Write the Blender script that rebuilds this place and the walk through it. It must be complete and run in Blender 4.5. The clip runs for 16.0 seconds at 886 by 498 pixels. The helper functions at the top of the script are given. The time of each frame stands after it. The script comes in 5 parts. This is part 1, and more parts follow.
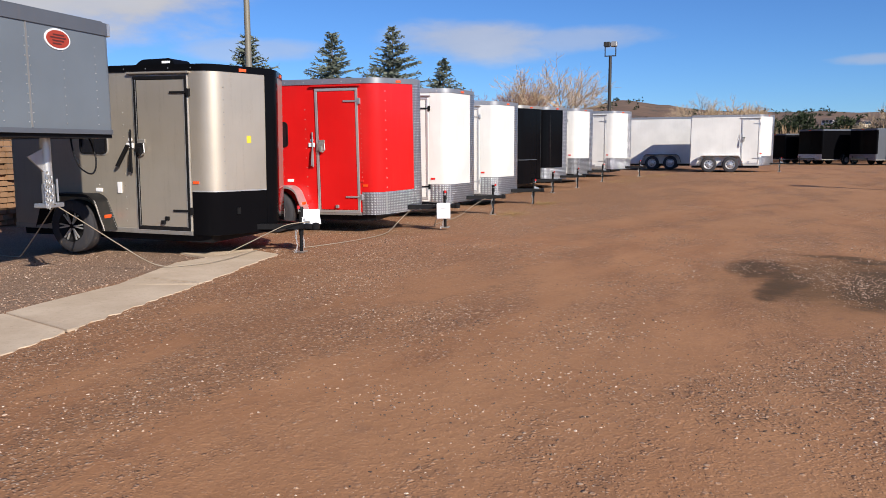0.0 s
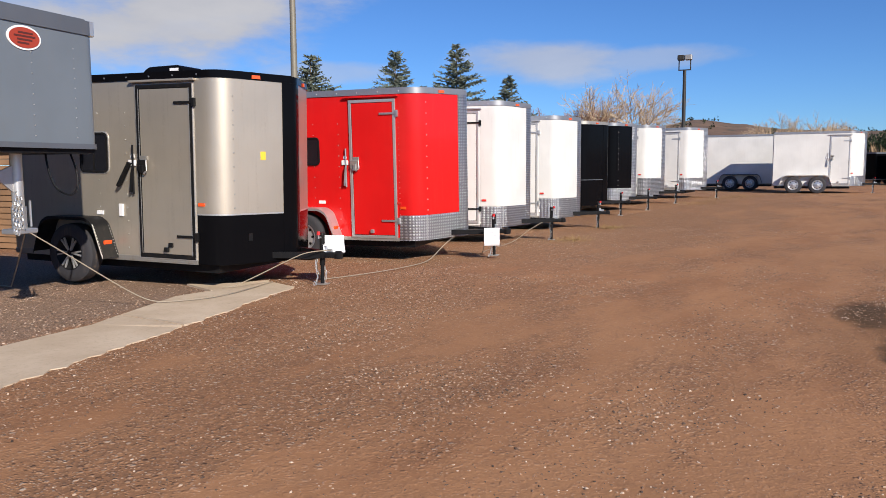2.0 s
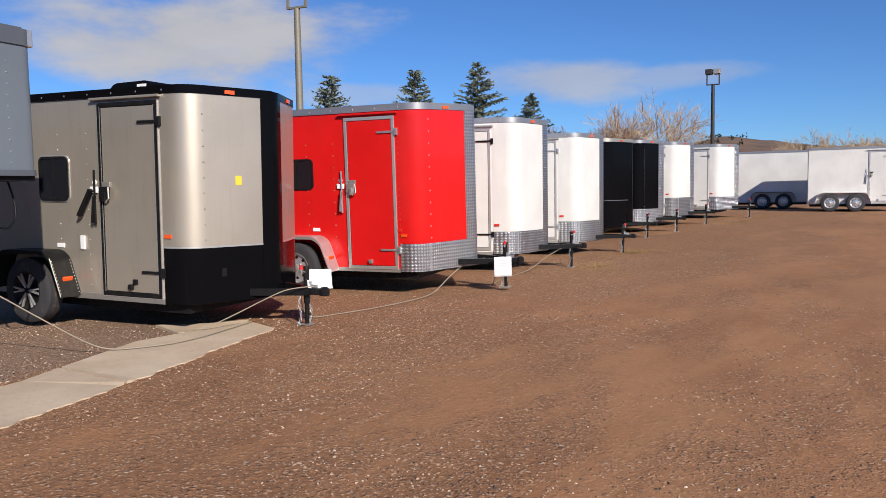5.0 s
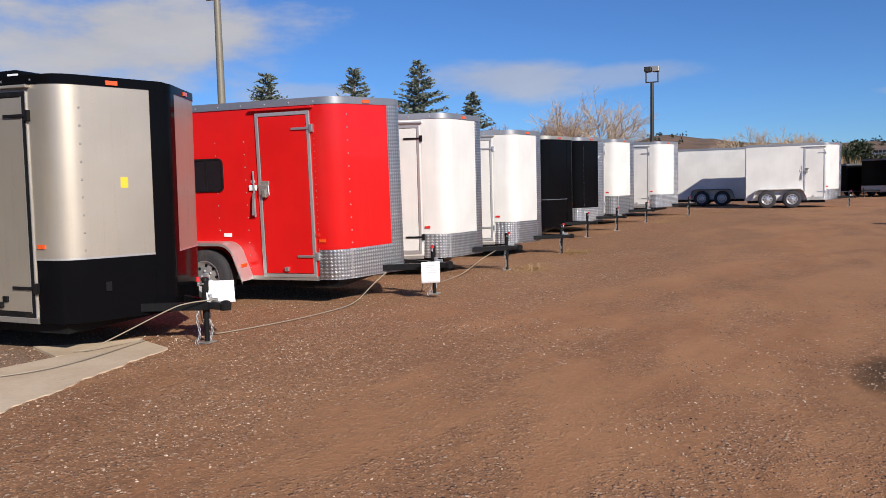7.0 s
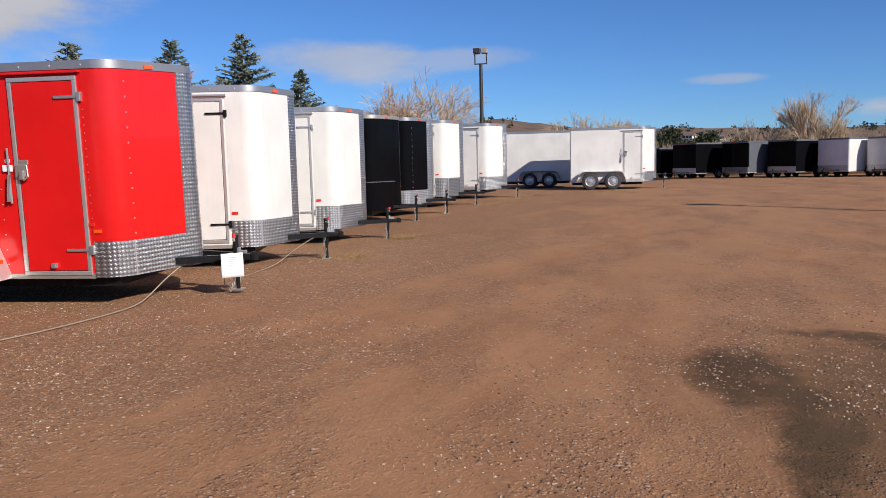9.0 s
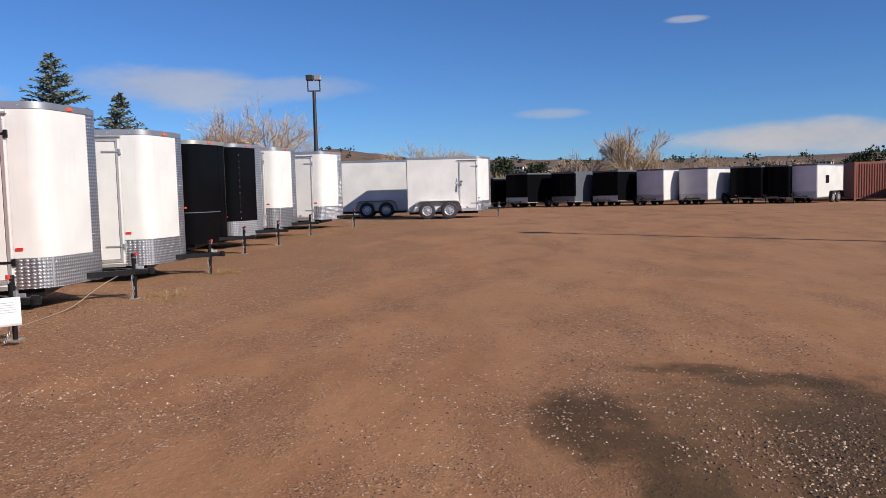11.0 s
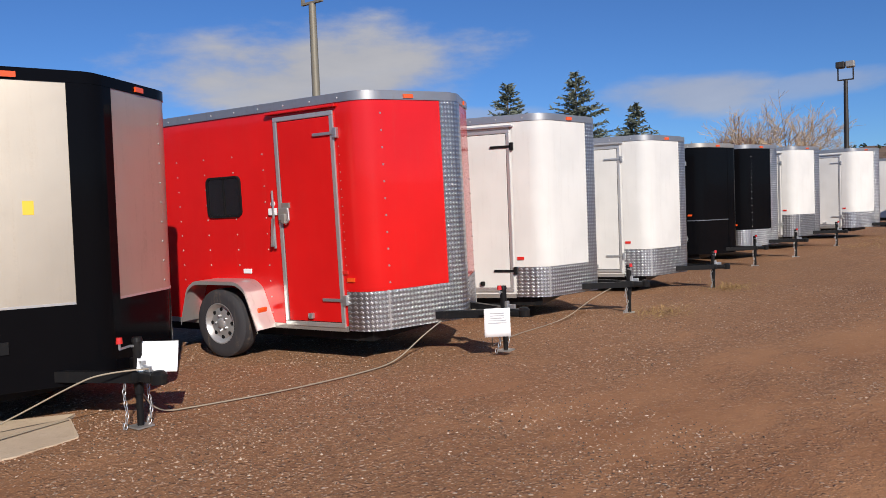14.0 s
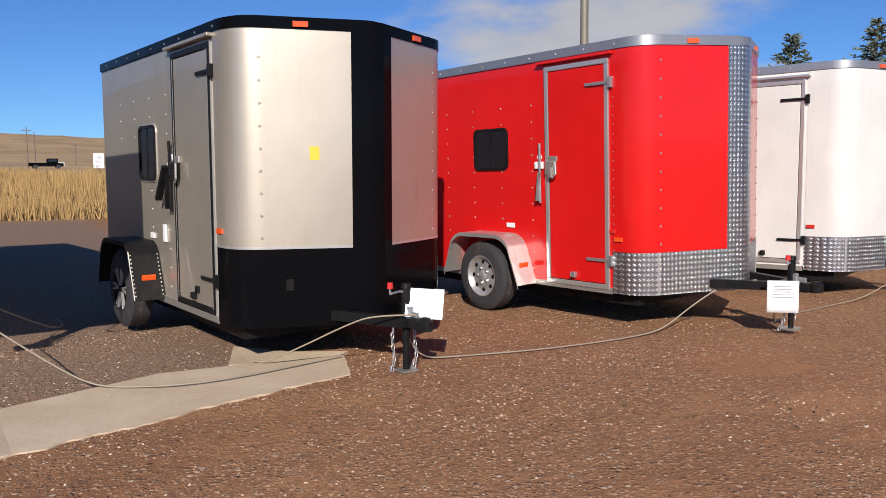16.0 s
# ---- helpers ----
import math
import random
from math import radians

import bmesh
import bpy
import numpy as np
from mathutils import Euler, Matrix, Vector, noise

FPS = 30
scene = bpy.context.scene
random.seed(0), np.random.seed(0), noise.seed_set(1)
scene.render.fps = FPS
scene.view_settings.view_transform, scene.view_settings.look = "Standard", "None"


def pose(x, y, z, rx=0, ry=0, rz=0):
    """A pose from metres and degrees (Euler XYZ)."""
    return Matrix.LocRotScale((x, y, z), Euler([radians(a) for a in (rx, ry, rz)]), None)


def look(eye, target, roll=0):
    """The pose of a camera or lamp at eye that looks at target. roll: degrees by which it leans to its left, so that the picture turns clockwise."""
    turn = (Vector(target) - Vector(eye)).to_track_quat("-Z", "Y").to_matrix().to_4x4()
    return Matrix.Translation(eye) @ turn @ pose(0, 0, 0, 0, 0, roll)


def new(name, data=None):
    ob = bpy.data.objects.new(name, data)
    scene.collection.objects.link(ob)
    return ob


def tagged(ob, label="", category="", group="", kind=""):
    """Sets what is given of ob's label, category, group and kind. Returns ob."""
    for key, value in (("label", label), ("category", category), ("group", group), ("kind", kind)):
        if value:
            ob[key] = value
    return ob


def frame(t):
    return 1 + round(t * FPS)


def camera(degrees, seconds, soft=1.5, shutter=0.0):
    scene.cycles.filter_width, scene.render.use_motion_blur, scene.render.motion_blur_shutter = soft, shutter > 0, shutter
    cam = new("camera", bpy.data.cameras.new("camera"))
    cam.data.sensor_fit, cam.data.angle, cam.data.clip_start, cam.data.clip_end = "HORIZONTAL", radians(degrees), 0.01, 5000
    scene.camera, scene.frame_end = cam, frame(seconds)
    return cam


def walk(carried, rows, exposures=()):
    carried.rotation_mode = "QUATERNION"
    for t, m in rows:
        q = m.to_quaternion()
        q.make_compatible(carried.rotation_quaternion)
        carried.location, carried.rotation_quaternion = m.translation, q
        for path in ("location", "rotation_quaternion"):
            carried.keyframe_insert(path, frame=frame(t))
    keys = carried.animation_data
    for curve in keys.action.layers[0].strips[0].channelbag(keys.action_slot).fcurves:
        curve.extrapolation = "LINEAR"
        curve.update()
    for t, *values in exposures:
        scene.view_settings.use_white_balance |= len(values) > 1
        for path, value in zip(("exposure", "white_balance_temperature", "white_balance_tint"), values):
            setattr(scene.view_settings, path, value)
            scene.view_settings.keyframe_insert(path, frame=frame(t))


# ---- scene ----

# ---- camera ----
cam = camera(59.27, 16.0, soft=0.8)
PATH = [
    (0, (-10.389, -6.652, 1.344), (-8.616, -5.764, 1.086), -0.32),
    (0.5, (-10.104, -6.658, 1.382), (-8.347, -5.735, 1.132), -0.19),
    (1, (-9.749, -6.624, 1.343), (-8.017, -5.653, 1.111), -0.55),
    (1.5, (-9.330, -6.445, 1.320), (-7.618, -5.434, 1.103), -0.47),
    (2, (-8.958, -6.272, 1.304), (-7.266, -5.227, 1.099), -0.40),
    (2.5, (-8.711, -6.240, 1.304), (-7.039, -5.163, 1.102), -0.61),
    (3, (-8.589, -6.251, 1.352), (-6.928, -5.158, 1.141), -0.48),
    (3.5, (-8.456, -6.248, 1.373), (-6.803, -5.140, 1.170), -0.57),
    (3.7, (-8.371, -6.230, 1.398), (-6.723, -5.115, 1.195), -0.37),
    (5.8, (-7.694, -5.840, 1.322), (-6.017, -4.757, 1.192), -1.32),
    (6, (-7.638, -5.882, 1.338), (-5.956, -4.810, 1.203), -1.30),
    (6.5, (-7.423, -5.847, 1.360), (-5.721, -4.808, 1.211), -1.27),
    (7, (-7.177, -5.812, 1.348), (-5.446, -4.821, 1.190), -1.47),
    (7.5, (-6.885, -5.708, 1.311), (-5.118, -4.785, 1.147), -1.70),
    (8, (-6.656, -5.715, 1.295), (-4.849, -4.877, 1.120), -1.92),
    (8.5, (-6.558, -5.805, 1.346), (-4.706, -5.075, 1.147), -1.90),
    (9, (-6.253, -5.675, 1.326), (-4.361, -5.064, 1.113), -1.37),
    (9.5, (-6.046, -5.667, 1.280), (-4.119, -5.174, 1.067), -1.12),
    (10, (-5.962, -5.690, 1.303), (-4.008, -5.326, 1.078), -1.44),
    (10.2, (-5.926, -5.669, 1.307), (-3.962, -5.362, 1.080), -1.48),
    (12.3, (-4.946, -5.558, 1.287), (-2.954, -5.397, 1.194), -1.54),
    (12.5, (-4.939, -5.520, 1.302), (-2.955, -5.284, 1.226), -1.43),
    (13, (-4.763, -5.462, 1.301), (-2.844, -4.900, 1.250), -1.67),
    (13.5, (-4.551, -5.326, 1.280), (-2.827, -4.314, 1.224), -2.26),
    (14, (-4.544, -5.386, 1.317), (-3.075, -4.031, 1.227), -2.25),
    (14.5, (-4.533, -5.244, 1.272), (-3.204, -3.753, 1.163), -1.65),
    (15, (-4.513, -5.263, 1.278), (-3.325, -3.661, 1.134), -1.38),
    (15.5, (-4.398, -5.240, 1.266), (-3.375, -3.529, 1.104), -1.39),
    (16, (-4.458, -5.091, 1.278), (-3.497, -3.347, 1.100), -0.46),
]
walk(cam, [(t, look(eye, target, roll)) for t, eye, target, roll in PATH],
     [(0.0, 0.52), (3.5, 0.42), (7.0, 0.36), (9.5, 0.40), (10.2, 0.35), (12.5, 0.31), (14.0, 0.21), (15.5, 0.25), (16.0, 0.33)])

# ---- world, sun, exposure ----
SUN_AZ, SUN_EL = 240.0, 28.0


class Nodes:
    """A small shorthand for node trees."""

    def __init__(self, tree):
        self.t = tree

    def n(self, kind, **values):
        node = self.t.nodes.new(kind)
        for key, value in values.items():
            if key.startswith("in_"):
                node.inputs[key[3:].replace("_", " ")].default_value = value
        return node

    def link(self, a, b):
        self.t.links.new(a, b)

    def math(self, op, a, b=None, c=None, clamp=False):
        node = self.t.nodes.new("ShaderNodeMath")
        node.operation, node.use_clamp = op, clamp
        for k, v in enumerate((a, b, c)):
            if v is None:
                continue
            if isinstance(v, (int, float)):
                node.inputs[k].default_value = v
            else:
                self.link(v, node.inputs[k])
        return node.outputs[0]

    def mix(self, f, a, b, blend="MIX"):
        node = self.t.nodes.new("ShaderNodeMix")
        node.data_type, node.blend_type = "RGBA", blend
        for k, v in ((0, f), (6, a), (7, b)):
            if isinstance(v, (int, float)):
                node.inputs[k].default_value = v
            elif isinstance(v, tuple):
                node.inputs[k].default_value = (*v, 1) if len(v) == 3 else v
            else:
                self.link(v, node.inputs[k])
        return node.outputs[2]

    def noise(self, vec, scale, detail=4.0, rough=0.55, out="Fac"):
        node = self.n("ShaderNodeTexNoise", in_Scale=scale, in_Detail=detail, in_Roughness=rough)
        self.link(vec, node.inputs["Vector"])
        return node.outputs[out]

    def ramp(self, v, lo, hi, a=0.0, b=1.0):
        node = self.t.nodes.new("ShaderNodeMapRange")
        node.interpolation_type = "SMOOTHSTEP"
        for k, x in zip(range(1, 5), (lo, hi, a, b)):
            node.inputs[k].default_value = x
        self.link(v, node.inputs[0])
        return node.outputs[0]


world = bpy.data.worlds.new("sky")
scene.world = world
world.use_nodes = True
world.node_tree.nodes.clear()
W = Nodes(world.node_tree)
sky = W.n("ShaderNodeTexSky")
sky.sky_type, sky.sun_disc = "NISHITA", False
sky.sun_elevation, sky.sun_rotation = radians(SUN_EL), radians(90 - SUN_AZ)
sky.altitude, sky.air_density, sky.dust_density, sky.ozone_density = 1700, 1.0, 0.15, 3.0
coord = W.n("ShaderNodeTexCoord").outputs["Generated"]
xyz = W.n("ShaderNodeSeparateXYZ")
W.link(coord, xyz.inputs[0])
az = W.math("MULTIPLY", W.math("ARCTAN2", xyz.outputs[1], xyz.outputs[0]), 57.29578)
el = W.math("MULTIPLY", W.math("ARCSINE", xyz.outputs[2]), 57.29578)
flat = W.n("ShaderNodeCombineXYZ")
W.link(W.math("MULTIPLY", az, 0.10), flat.inputs[0])
W.link(W.math("MULTIPLY", el, 0.26), flat.inputs[1])
billow = W.noise(flat.outputs[0], 1.0, 7, 0.58)
wisps = W.noise(flat.outputs[0], 0.45, 5, 0.6)
cover = None
# azimuth, elevation, half widths, density
for a0, e0, da, de, k in ((51, 10.6, 14, 4.3, 1.0), (24.5, 7.6, 7.5, 1.8, 0.7), (17, 7.5, 7, 1.0, 0.45), (-11.3, 11.3, 1.6, 0.28, 0.6),
                          (-21, 3.1, 11, 1.3, 1.0), (-2.2, 5.4, 3.0, 0.45, 0.5), (40, 6.8, 6, 1.0, 0.5)):
    u = W.math("DIVIDE", W.math("SUBTRACT", az, a0), da)
    v = W.math("DIVIDE", W.math("SUBTRACT", el, e0), de)
    d = W.math("SUBTRACT", 1.0, W.math("ADD", W.math("MULTIPLY", u, u), W.math("MULTIPLY", v, v)))
    d = W.math("ADD", d, W.math("MULTIPLY", W.math("SUBTRACT", billow, 0.5), 2.7))
    d = W.math("MULTIPLY", W.ramp(d, -0.05, 0.95), k)
    cover = d if cover is None else W.math("MAXIMUM", cover, d)
cover = W.math("MULTIPLY", cover, W.ramp(wisps, 0.2, 0.55, 0.6, 1.0), clamp=True)
shade = W.mix(billow, (5.2, 5.5, 6.6), (8.8, 8.7, 9.0))
tinted = W.mix(1.0, sky.outputs[0], (0.66, 1.03, 1.55), "MULTIPLY")
bg = W.n("ShaderNodeBackground", in_Strength=0.054)
W.link(W.mix(cover, tinted, shade), bg.inputs["Color"])
W.link(bg.outputs[0], W.n("ShaderNodeOutputWorld").inputs[0])

sun_dir = Vector((math.cos(radians(SUN_EL)) * math.cos(radians(SUN_AZ)), math.cos(radians(SUN_EL)) * math.sin(radians(SUN_AZ)), math.sin(radians(SUN_EL))))
sun = new("sun", bpy.data.lights.new("sun", "SUN"))
sun.data.energy, sun.data.angle, sun.data.color = 4.5, radians(0.53), (1.0, 0.93, 0.83)
sun.matrix_world = look(sun_dir * 60, (0, 0, 0))


# ---- materials ----
def material(name):
    m = bpy.data.materials.new(name)
    m.use_nodes = True
    m.node_tree.nodes.clear()
    N = Nodes(m.node_tree)
    b = N.n("ShaderNodeBsdfPrincipled")
    N.link(b.outputs[0], N.n("ShaderNodeOutputMaterial").inputs[0])
    pos = N.n("ShaderNodeTexCoord").outputs["Object"]
    return m, N, b, pos


def bump(N, b, height, strength, distance):
    k = N.n("ShaderNodeBump", in_Strength=strength, in_Distance=distance)
    N.link(height, k.inputs["Height"])
    N.link(k.outputs[0], b.inputs["Normal"])


def paint(name, colour, rough=0.3, metal=0.0, dirt=(0.22, 0.16, 0.11), dirty=0.35, wave=0.4, coat=0.0, vary=0.06, spec=0.5):
    """Painted or coated sheet: faint dents, dust and streaks."""
    m, N, b, pos = material(name)
    big, fine = N.noise(pos, 1.3, 3), N.noise(pos, 38, 5, 0.7)
    streak = N.n("ShaderNodeMapping")
    streak.inputs["Scale"].default_value = (9, 9, 0.7)
    N.link(pos, streak.inputs[0])
    run = N.noise(streak.outputs[0], 2.2, 4, 0.6)
    tone = N.mix(N.ramp(big, 0.3, 0.7), tuple(c * (1 - vary) for c in colour), tuple(min(1, c * (1 + vary)) for c in colour))
    grime = N.math("MULTIPLY", N.math("MULTIPLY", N.ramp(run, 0.48, 0.8), N.ramp(fine, 0.3, 0.7)), dirty, clamp=True)
    N.link(N.mix(grime, tone, dirt), b.inputs["Base Color"])
    N.link(N.math("ADD", N.math("MULTIPLY", fine, 0.12), N.math("ADD", N.math("MULTIPLY", grime, 0.4), rough - 0.06)), b.inputs["Roughness"])
    b.inputs["Metallic"].default_value = metal
    b.inputs["Coat Weight"].default_value = coat
    b.inputs["Specular IOR Level"].default_value = spec
    bump(N, b, N.math("ADD", big, N.math("MULTIPLY", fine, 0.02)), wave, 0.02)
    return m


def plate(name, colour, rough, metal, pitch=24.0):
    """Diamond tread plate: crossed raised lozenges."""
    m, N, b, pos = material(name)
    sep = N.n("ShaderNodeSeparateXYZ")
    N.link(pos, sep.inputs[0])
    along = N.math("ADD", N.math("ABSOLUTE", sep.outputs[0]), N.math("MULTIPLY", sep.outputs[1], 0.6))
    p = N.math("MULTIPLY", along, pitch * math.pi)
    q = N.math("MULTIPLY", sep.outputs[2], pitch * math.pi)
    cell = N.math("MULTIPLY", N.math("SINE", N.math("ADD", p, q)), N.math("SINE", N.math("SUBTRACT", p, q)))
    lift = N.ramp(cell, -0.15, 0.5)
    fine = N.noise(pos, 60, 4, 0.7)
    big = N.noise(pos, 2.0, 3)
    # the low sheet between lozenges is darkened in the colour, beside the bump
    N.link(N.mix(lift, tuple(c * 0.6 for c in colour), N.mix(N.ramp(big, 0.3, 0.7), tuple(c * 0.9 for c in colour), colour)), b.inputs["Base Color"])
    N.link(N.math("ADD", N.math("MULTIPLY", fine, 0.16), rough), b.inputs["Roughness"])
    b.inputs["Metallic"].default_value = metal
    bump(N, b, lift, 0.9, 0.006)
    return m


def glassy(name, colour, rough=0.06):
    m, N, b, pos = material(name)
    N.link(N.mix(N.noise(pos, 3, 3), colour, tuple(c * 1.6 for c in colour)), b.inputs["Base Color"])
    b.inputs["Roughness"].default_value = rough
    b.inputs["Coat Weight"].default_value = 0.4
    return m


M = dict(
    champagne=paint("champagne_paint", (0.52, 0.46, 0.38), 0.42, 0.65, wave=0.12, coat=0.3, dirty=0.25),
    red=paint("red_paint", (0.60, 0.010, 0.010), 0.20, 0.0, wave=0.22, coat=0.25, dirty=0.06, spec=0.3),
    white=paint("white_paint", (0.655, 0.64, 0.615), 0.30, 0.0, wave=0.3, coat=0.3, dirty=0.14),
    black=paint("black_paint", (0.004, 0.004, 0.005), 0.10, 0.0, wave=0.12, coat=0.0, dirty=0.0, spec=0.05),
    grey=paint("grey_paint", (0.15, 0.172, 0.195), 0.36, 0.1, wave=0.3, coat=0.2, dirty=0.12),
    slate=paint("slate_paint", (0.10, 0.11, 0.13), 0.4, 0.1, dirty=0.2),
    alu=paint("brushed_aluminium", (0.62, 0.61, 0.60), 0.34, 0.7, dirty=0.3, wave=0.15),
    trim=paint("grey_aluminium_trim", (0.40, 0.40, 0.41), 0.38, 0.75, dirty=0.3, wave=0.15),
    dull=paint("dull_aluminium", (0.42, 0.40, 0.37), 0.48, 0.7, dirty=0.5, wave=0.15),
    steel=paint("galvanised_steel", (0.52, 0.53, 0.54), 0.4, 0.8, dirty=0.35),
    frame=paint("black_frame_steel", (0.010, 0.010, 0.011), 0.42, 0.0, dirty=0.12, spec=0.12),
    rubber=paint("tyre_rubber", (0.028, 0.027, 0.032), 0.8, 0.0, dirty=0.7, wave=0.1),
    rim=paint("silver_rim", (0.55, 0.55, 0.56), 0.35, 0.7, dirty=0.3),
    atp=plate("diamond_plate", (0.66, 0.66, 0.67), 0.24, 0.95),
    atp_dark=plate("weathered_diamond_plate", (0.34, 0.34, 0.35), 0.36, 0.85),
    glass=glassy("tinted_glass", (0.008, 0.008, 0.01)),
    amber=glassy("amber_lens", (0.62, 0.075, 0.012), 0.2),
    redlens=glassy("red_lens", (0.45, 0.02, 0.015), 0.2),
    paper=paint("white_paper", (0.78, 0.77, 0.78), 0.7, dirty=0.05, wave=0.1),
    yellow=paint("yellow_sticker", (0.70, 0.50, 0.04), 0.5, dirty=0.1),
    print=paint("grey_print", (0.52, 0.52, 0.54), 0.7, dirty=0.05),
    cable=paint("beige_cable", (0.30, 0.25, 0.185), 0.6, dirty=0.5),
    logo=paint("orange_badge", (0.34, 0.045, 0.022), 0.4, dirty=0.1),
    logo_dark=paint("dark_badge_bars", (0.09, 0.02, 0.015), 0.5, dirty=0.1),
    pole=paint("weathered_pole", (0.20, 0.18, 0.14), 0.55, 0.2, dirty=0.4),
    darkpole=paint("brown_pole", (0.03, 0.026, 0.022), 0.5, 0.2, dirty=0.3),
    rust=paint("rust_red_paint", (0.24, 0.07, 0.045), 0.6, dirty=0.5),
)


# ---- mesh helpers ----
def part(name, bm, mat, parent=None, label="", smooth=False):
    me = bpy.data.meshes.new(name)
    bmesh.ops.recalc_face_normals(bm, faces=bm.faces)
    bm.to_mesh(me)
    bm.free()
    me.materials.append(M[mat] if isinstance(mat, str) else mat)
    if smooth:
        me.polygons.foreach_set("use_smooth", [True] * len(me.polygons))
        me.set_sharp_from_angle(angle=radians(38))
    ob = new(name, me)
    ob.parent = parent
    if label:
        tagged(ob, label)
    return ob


def box(bm, x0, x1, y0, y1, z0, z1, bev=0.0):
    vs = [bm.verts.new((x, y, z)) for z in (z0, z1) for x, y in ((x0, y0), (x1, y0), (x1, y1), (x0, y1))]
    fs = [bm.faces.new([vs[i] for i in f]) for f in ((3, 2, 1, 0), (4, 5, 6, 7), (0, 1, 5, 4), (1, 2, 6, 5), (2, 3, 7, 6), (3, 0, 4, 7))]
    if bev:
        bmesh.ops.bevel(bm, geom=list({e for f in fs for e in f.edges}), offset=bev, segments=2, affect="EDGES", profile=0.5)
    return bm


def boxes(*dims, bev=0.0):
    bm = bmesh.new()
    for d in dims:
        box(bm, *d, bev=bev)
    return bm


def tube(bm, a, b, r, r2=None, sides=10):
    a, b = Vector(a), Vector(b)
    q = (b - a).to_track_quat("Z", "Y").to_matrix()
    r2 = r if r2 is None else r2
    rings = [[bm.verts.new(p + q @ Vector((math.cos(k * math.tau / sides) * rr, math.sin(k * math.tau / sides) * rr, 0))) for k in range(sides)]
             for p, rr in ((a, r), (b, r2))]
    for k in range(sides):
        bm.faces.new((rings[0][k], rings[0][(k + 1) % sides], rings[1][(k + 1) % sides], rings[1][k]))
    bm.faces.new(rings[0][::-1]), bm.faces.new(rings[1])
    return bm


def beam(bm, a, b, w, h):
    """A square tube from a to b."""
    a, b = Vector(a), Vector(b)
    d = (b - a).normalized()
    s = d.cross(Vector((0, 0, 1))).normalized() * w / 2
    u = s.cross(d).normalized() * h / 2
    ring = lambda p: [bm.verts.new(p + i * s + j * u) for i, j in ((-1, -1), (1, -1), (1, 1), (-1, 1))]  # noqa: E731
    r, t = ring(a), ring(b)
    for k in range(4):
        bm.faces.new((r[k], r[(k + 1) % 4], t[(k + 1) % 4], t[k]))
    bm.faces.new(r[::-1]), bm.faces.new(t)
    return bm


def lathe(profile, axis="x", sides=28, caps=True):
    """Spin (along, radius) pairs about an axis."""
    bm = bmesh.new()
    rings = []
    for a, r in profile:
        ring = []
        for k in range(sides):
            c, s = math.cos(k * math.tau / sides) * r, math.sin(k * math.tau / sides) * r
            ring.append(bm.verts.new((a, c, s) if axis == "x" else (c, s, a)))
        rings.append(ring)
    for p, q in zip(rings, rings[1:]):
        for k in range(sides):
            bm.faces.new((p[k], p[(k + 1) % sides], q[(k + 1) % sides], q[k]))
    if caps:
        bm.faces.new(rings[0]), bm.faces.new(rings[-1][::-1])
    return bm


def fillet(corners, cuts):
    """Round the inner corners of an open path by quadratic arcs."""
    out = [Vector(corners[0])]
    for k in range(1, len(corners) - 1):
        p, t = Vector(corners[k]), cuts[k - 1]
        a, b = p + (Vector(corners[k - 1]) - p).normalized() * t, p + (Vector(corners[k + 1]) - p).normalized() * t
        for i in range(9):
            f = i / 8
            out.append(a * (1 - f) ** 2 + p * 2 * f * (1 - f) + b * f ** 2)
    out.append(Vector(corners[-1]))
    return out


def trailer_outline(w, n, length, cut=0.2, tip=0.09):
    h = w / 2
    return fillet([(-h, length), (-h, 0), (0, -n), (h, 0), (h, length)], [cut, tip, cut])


def stretch(path, s0, s1):
    """The piece of a path between two arc lengths counted from its middle."""
    acc = [0.0]
    for a, b in zip(path, path[1:]):
        acc.append(acc[-1] + (b - a).length)
    mid = acc[-1] / 2
    at = lambda s: next(a + (b - a) * ((s - u) / max(v - u, 1e-9)) for a, b, u, v in zip(path, path[1:], acc, acc[1:]) if u - 1e-6 <= s <= v + 1e-6)  # noqa: E731
    lo, hi = max(0, mid + s0), min(acc[-1], mid + s1)
    return [at(lo)] + [p for p, a in zip(path, acc) if lo + 1e-4 < a < hi - 1e-4] + [at(hi)]


def shift(path, off):
    out = []
    for k, p in enumerate(path):
        d = (path[min(k + 1, len(path) - 1)] - path[max(k - 1, 0)]).normalized()
        out.append(p + Vector((d.y, -d.x)) * off)
    return out


def band(path, z0, z1, off, thick, bm=None):
    """A strip of sheet that follows a path in plan."""
    bm = bm or bmesh.new()
    inner, outer = shift(path, off), shift(path, off + thick)
    rows = [[bm.verts.new((p.x, p.y, z)) for p in line] for line, z in ((outer, z0), (outer, z1), (inner, z1), (inner, z0))]
    for r, q in zip(rows, rows[1:] + rows[:1]):
        for k in range(len(path) - 1):
            bm.faces.new((r[k], r[k + 1], q[k + 1], q[k]))
    for k in (0, -1):
        bm.faces.new([r[k] for r in rows])
    return bm


def prism(path, z0, z1):
    bm = bmesh.new()
    lo, hi = [bm.verts.new((p.x, p.y, z0)) for p in path], [bm.verts.new((p.x, p.y, z1)) for p in path]
    for k in range(len(path)):
        j = (k + 1) % len(path)
        bm.faces.new((lo[k], lo[j], hi[j], hi[k]))
    bm.faces.new(lo[::-1]), bm.faces.new(hi)
    return bm


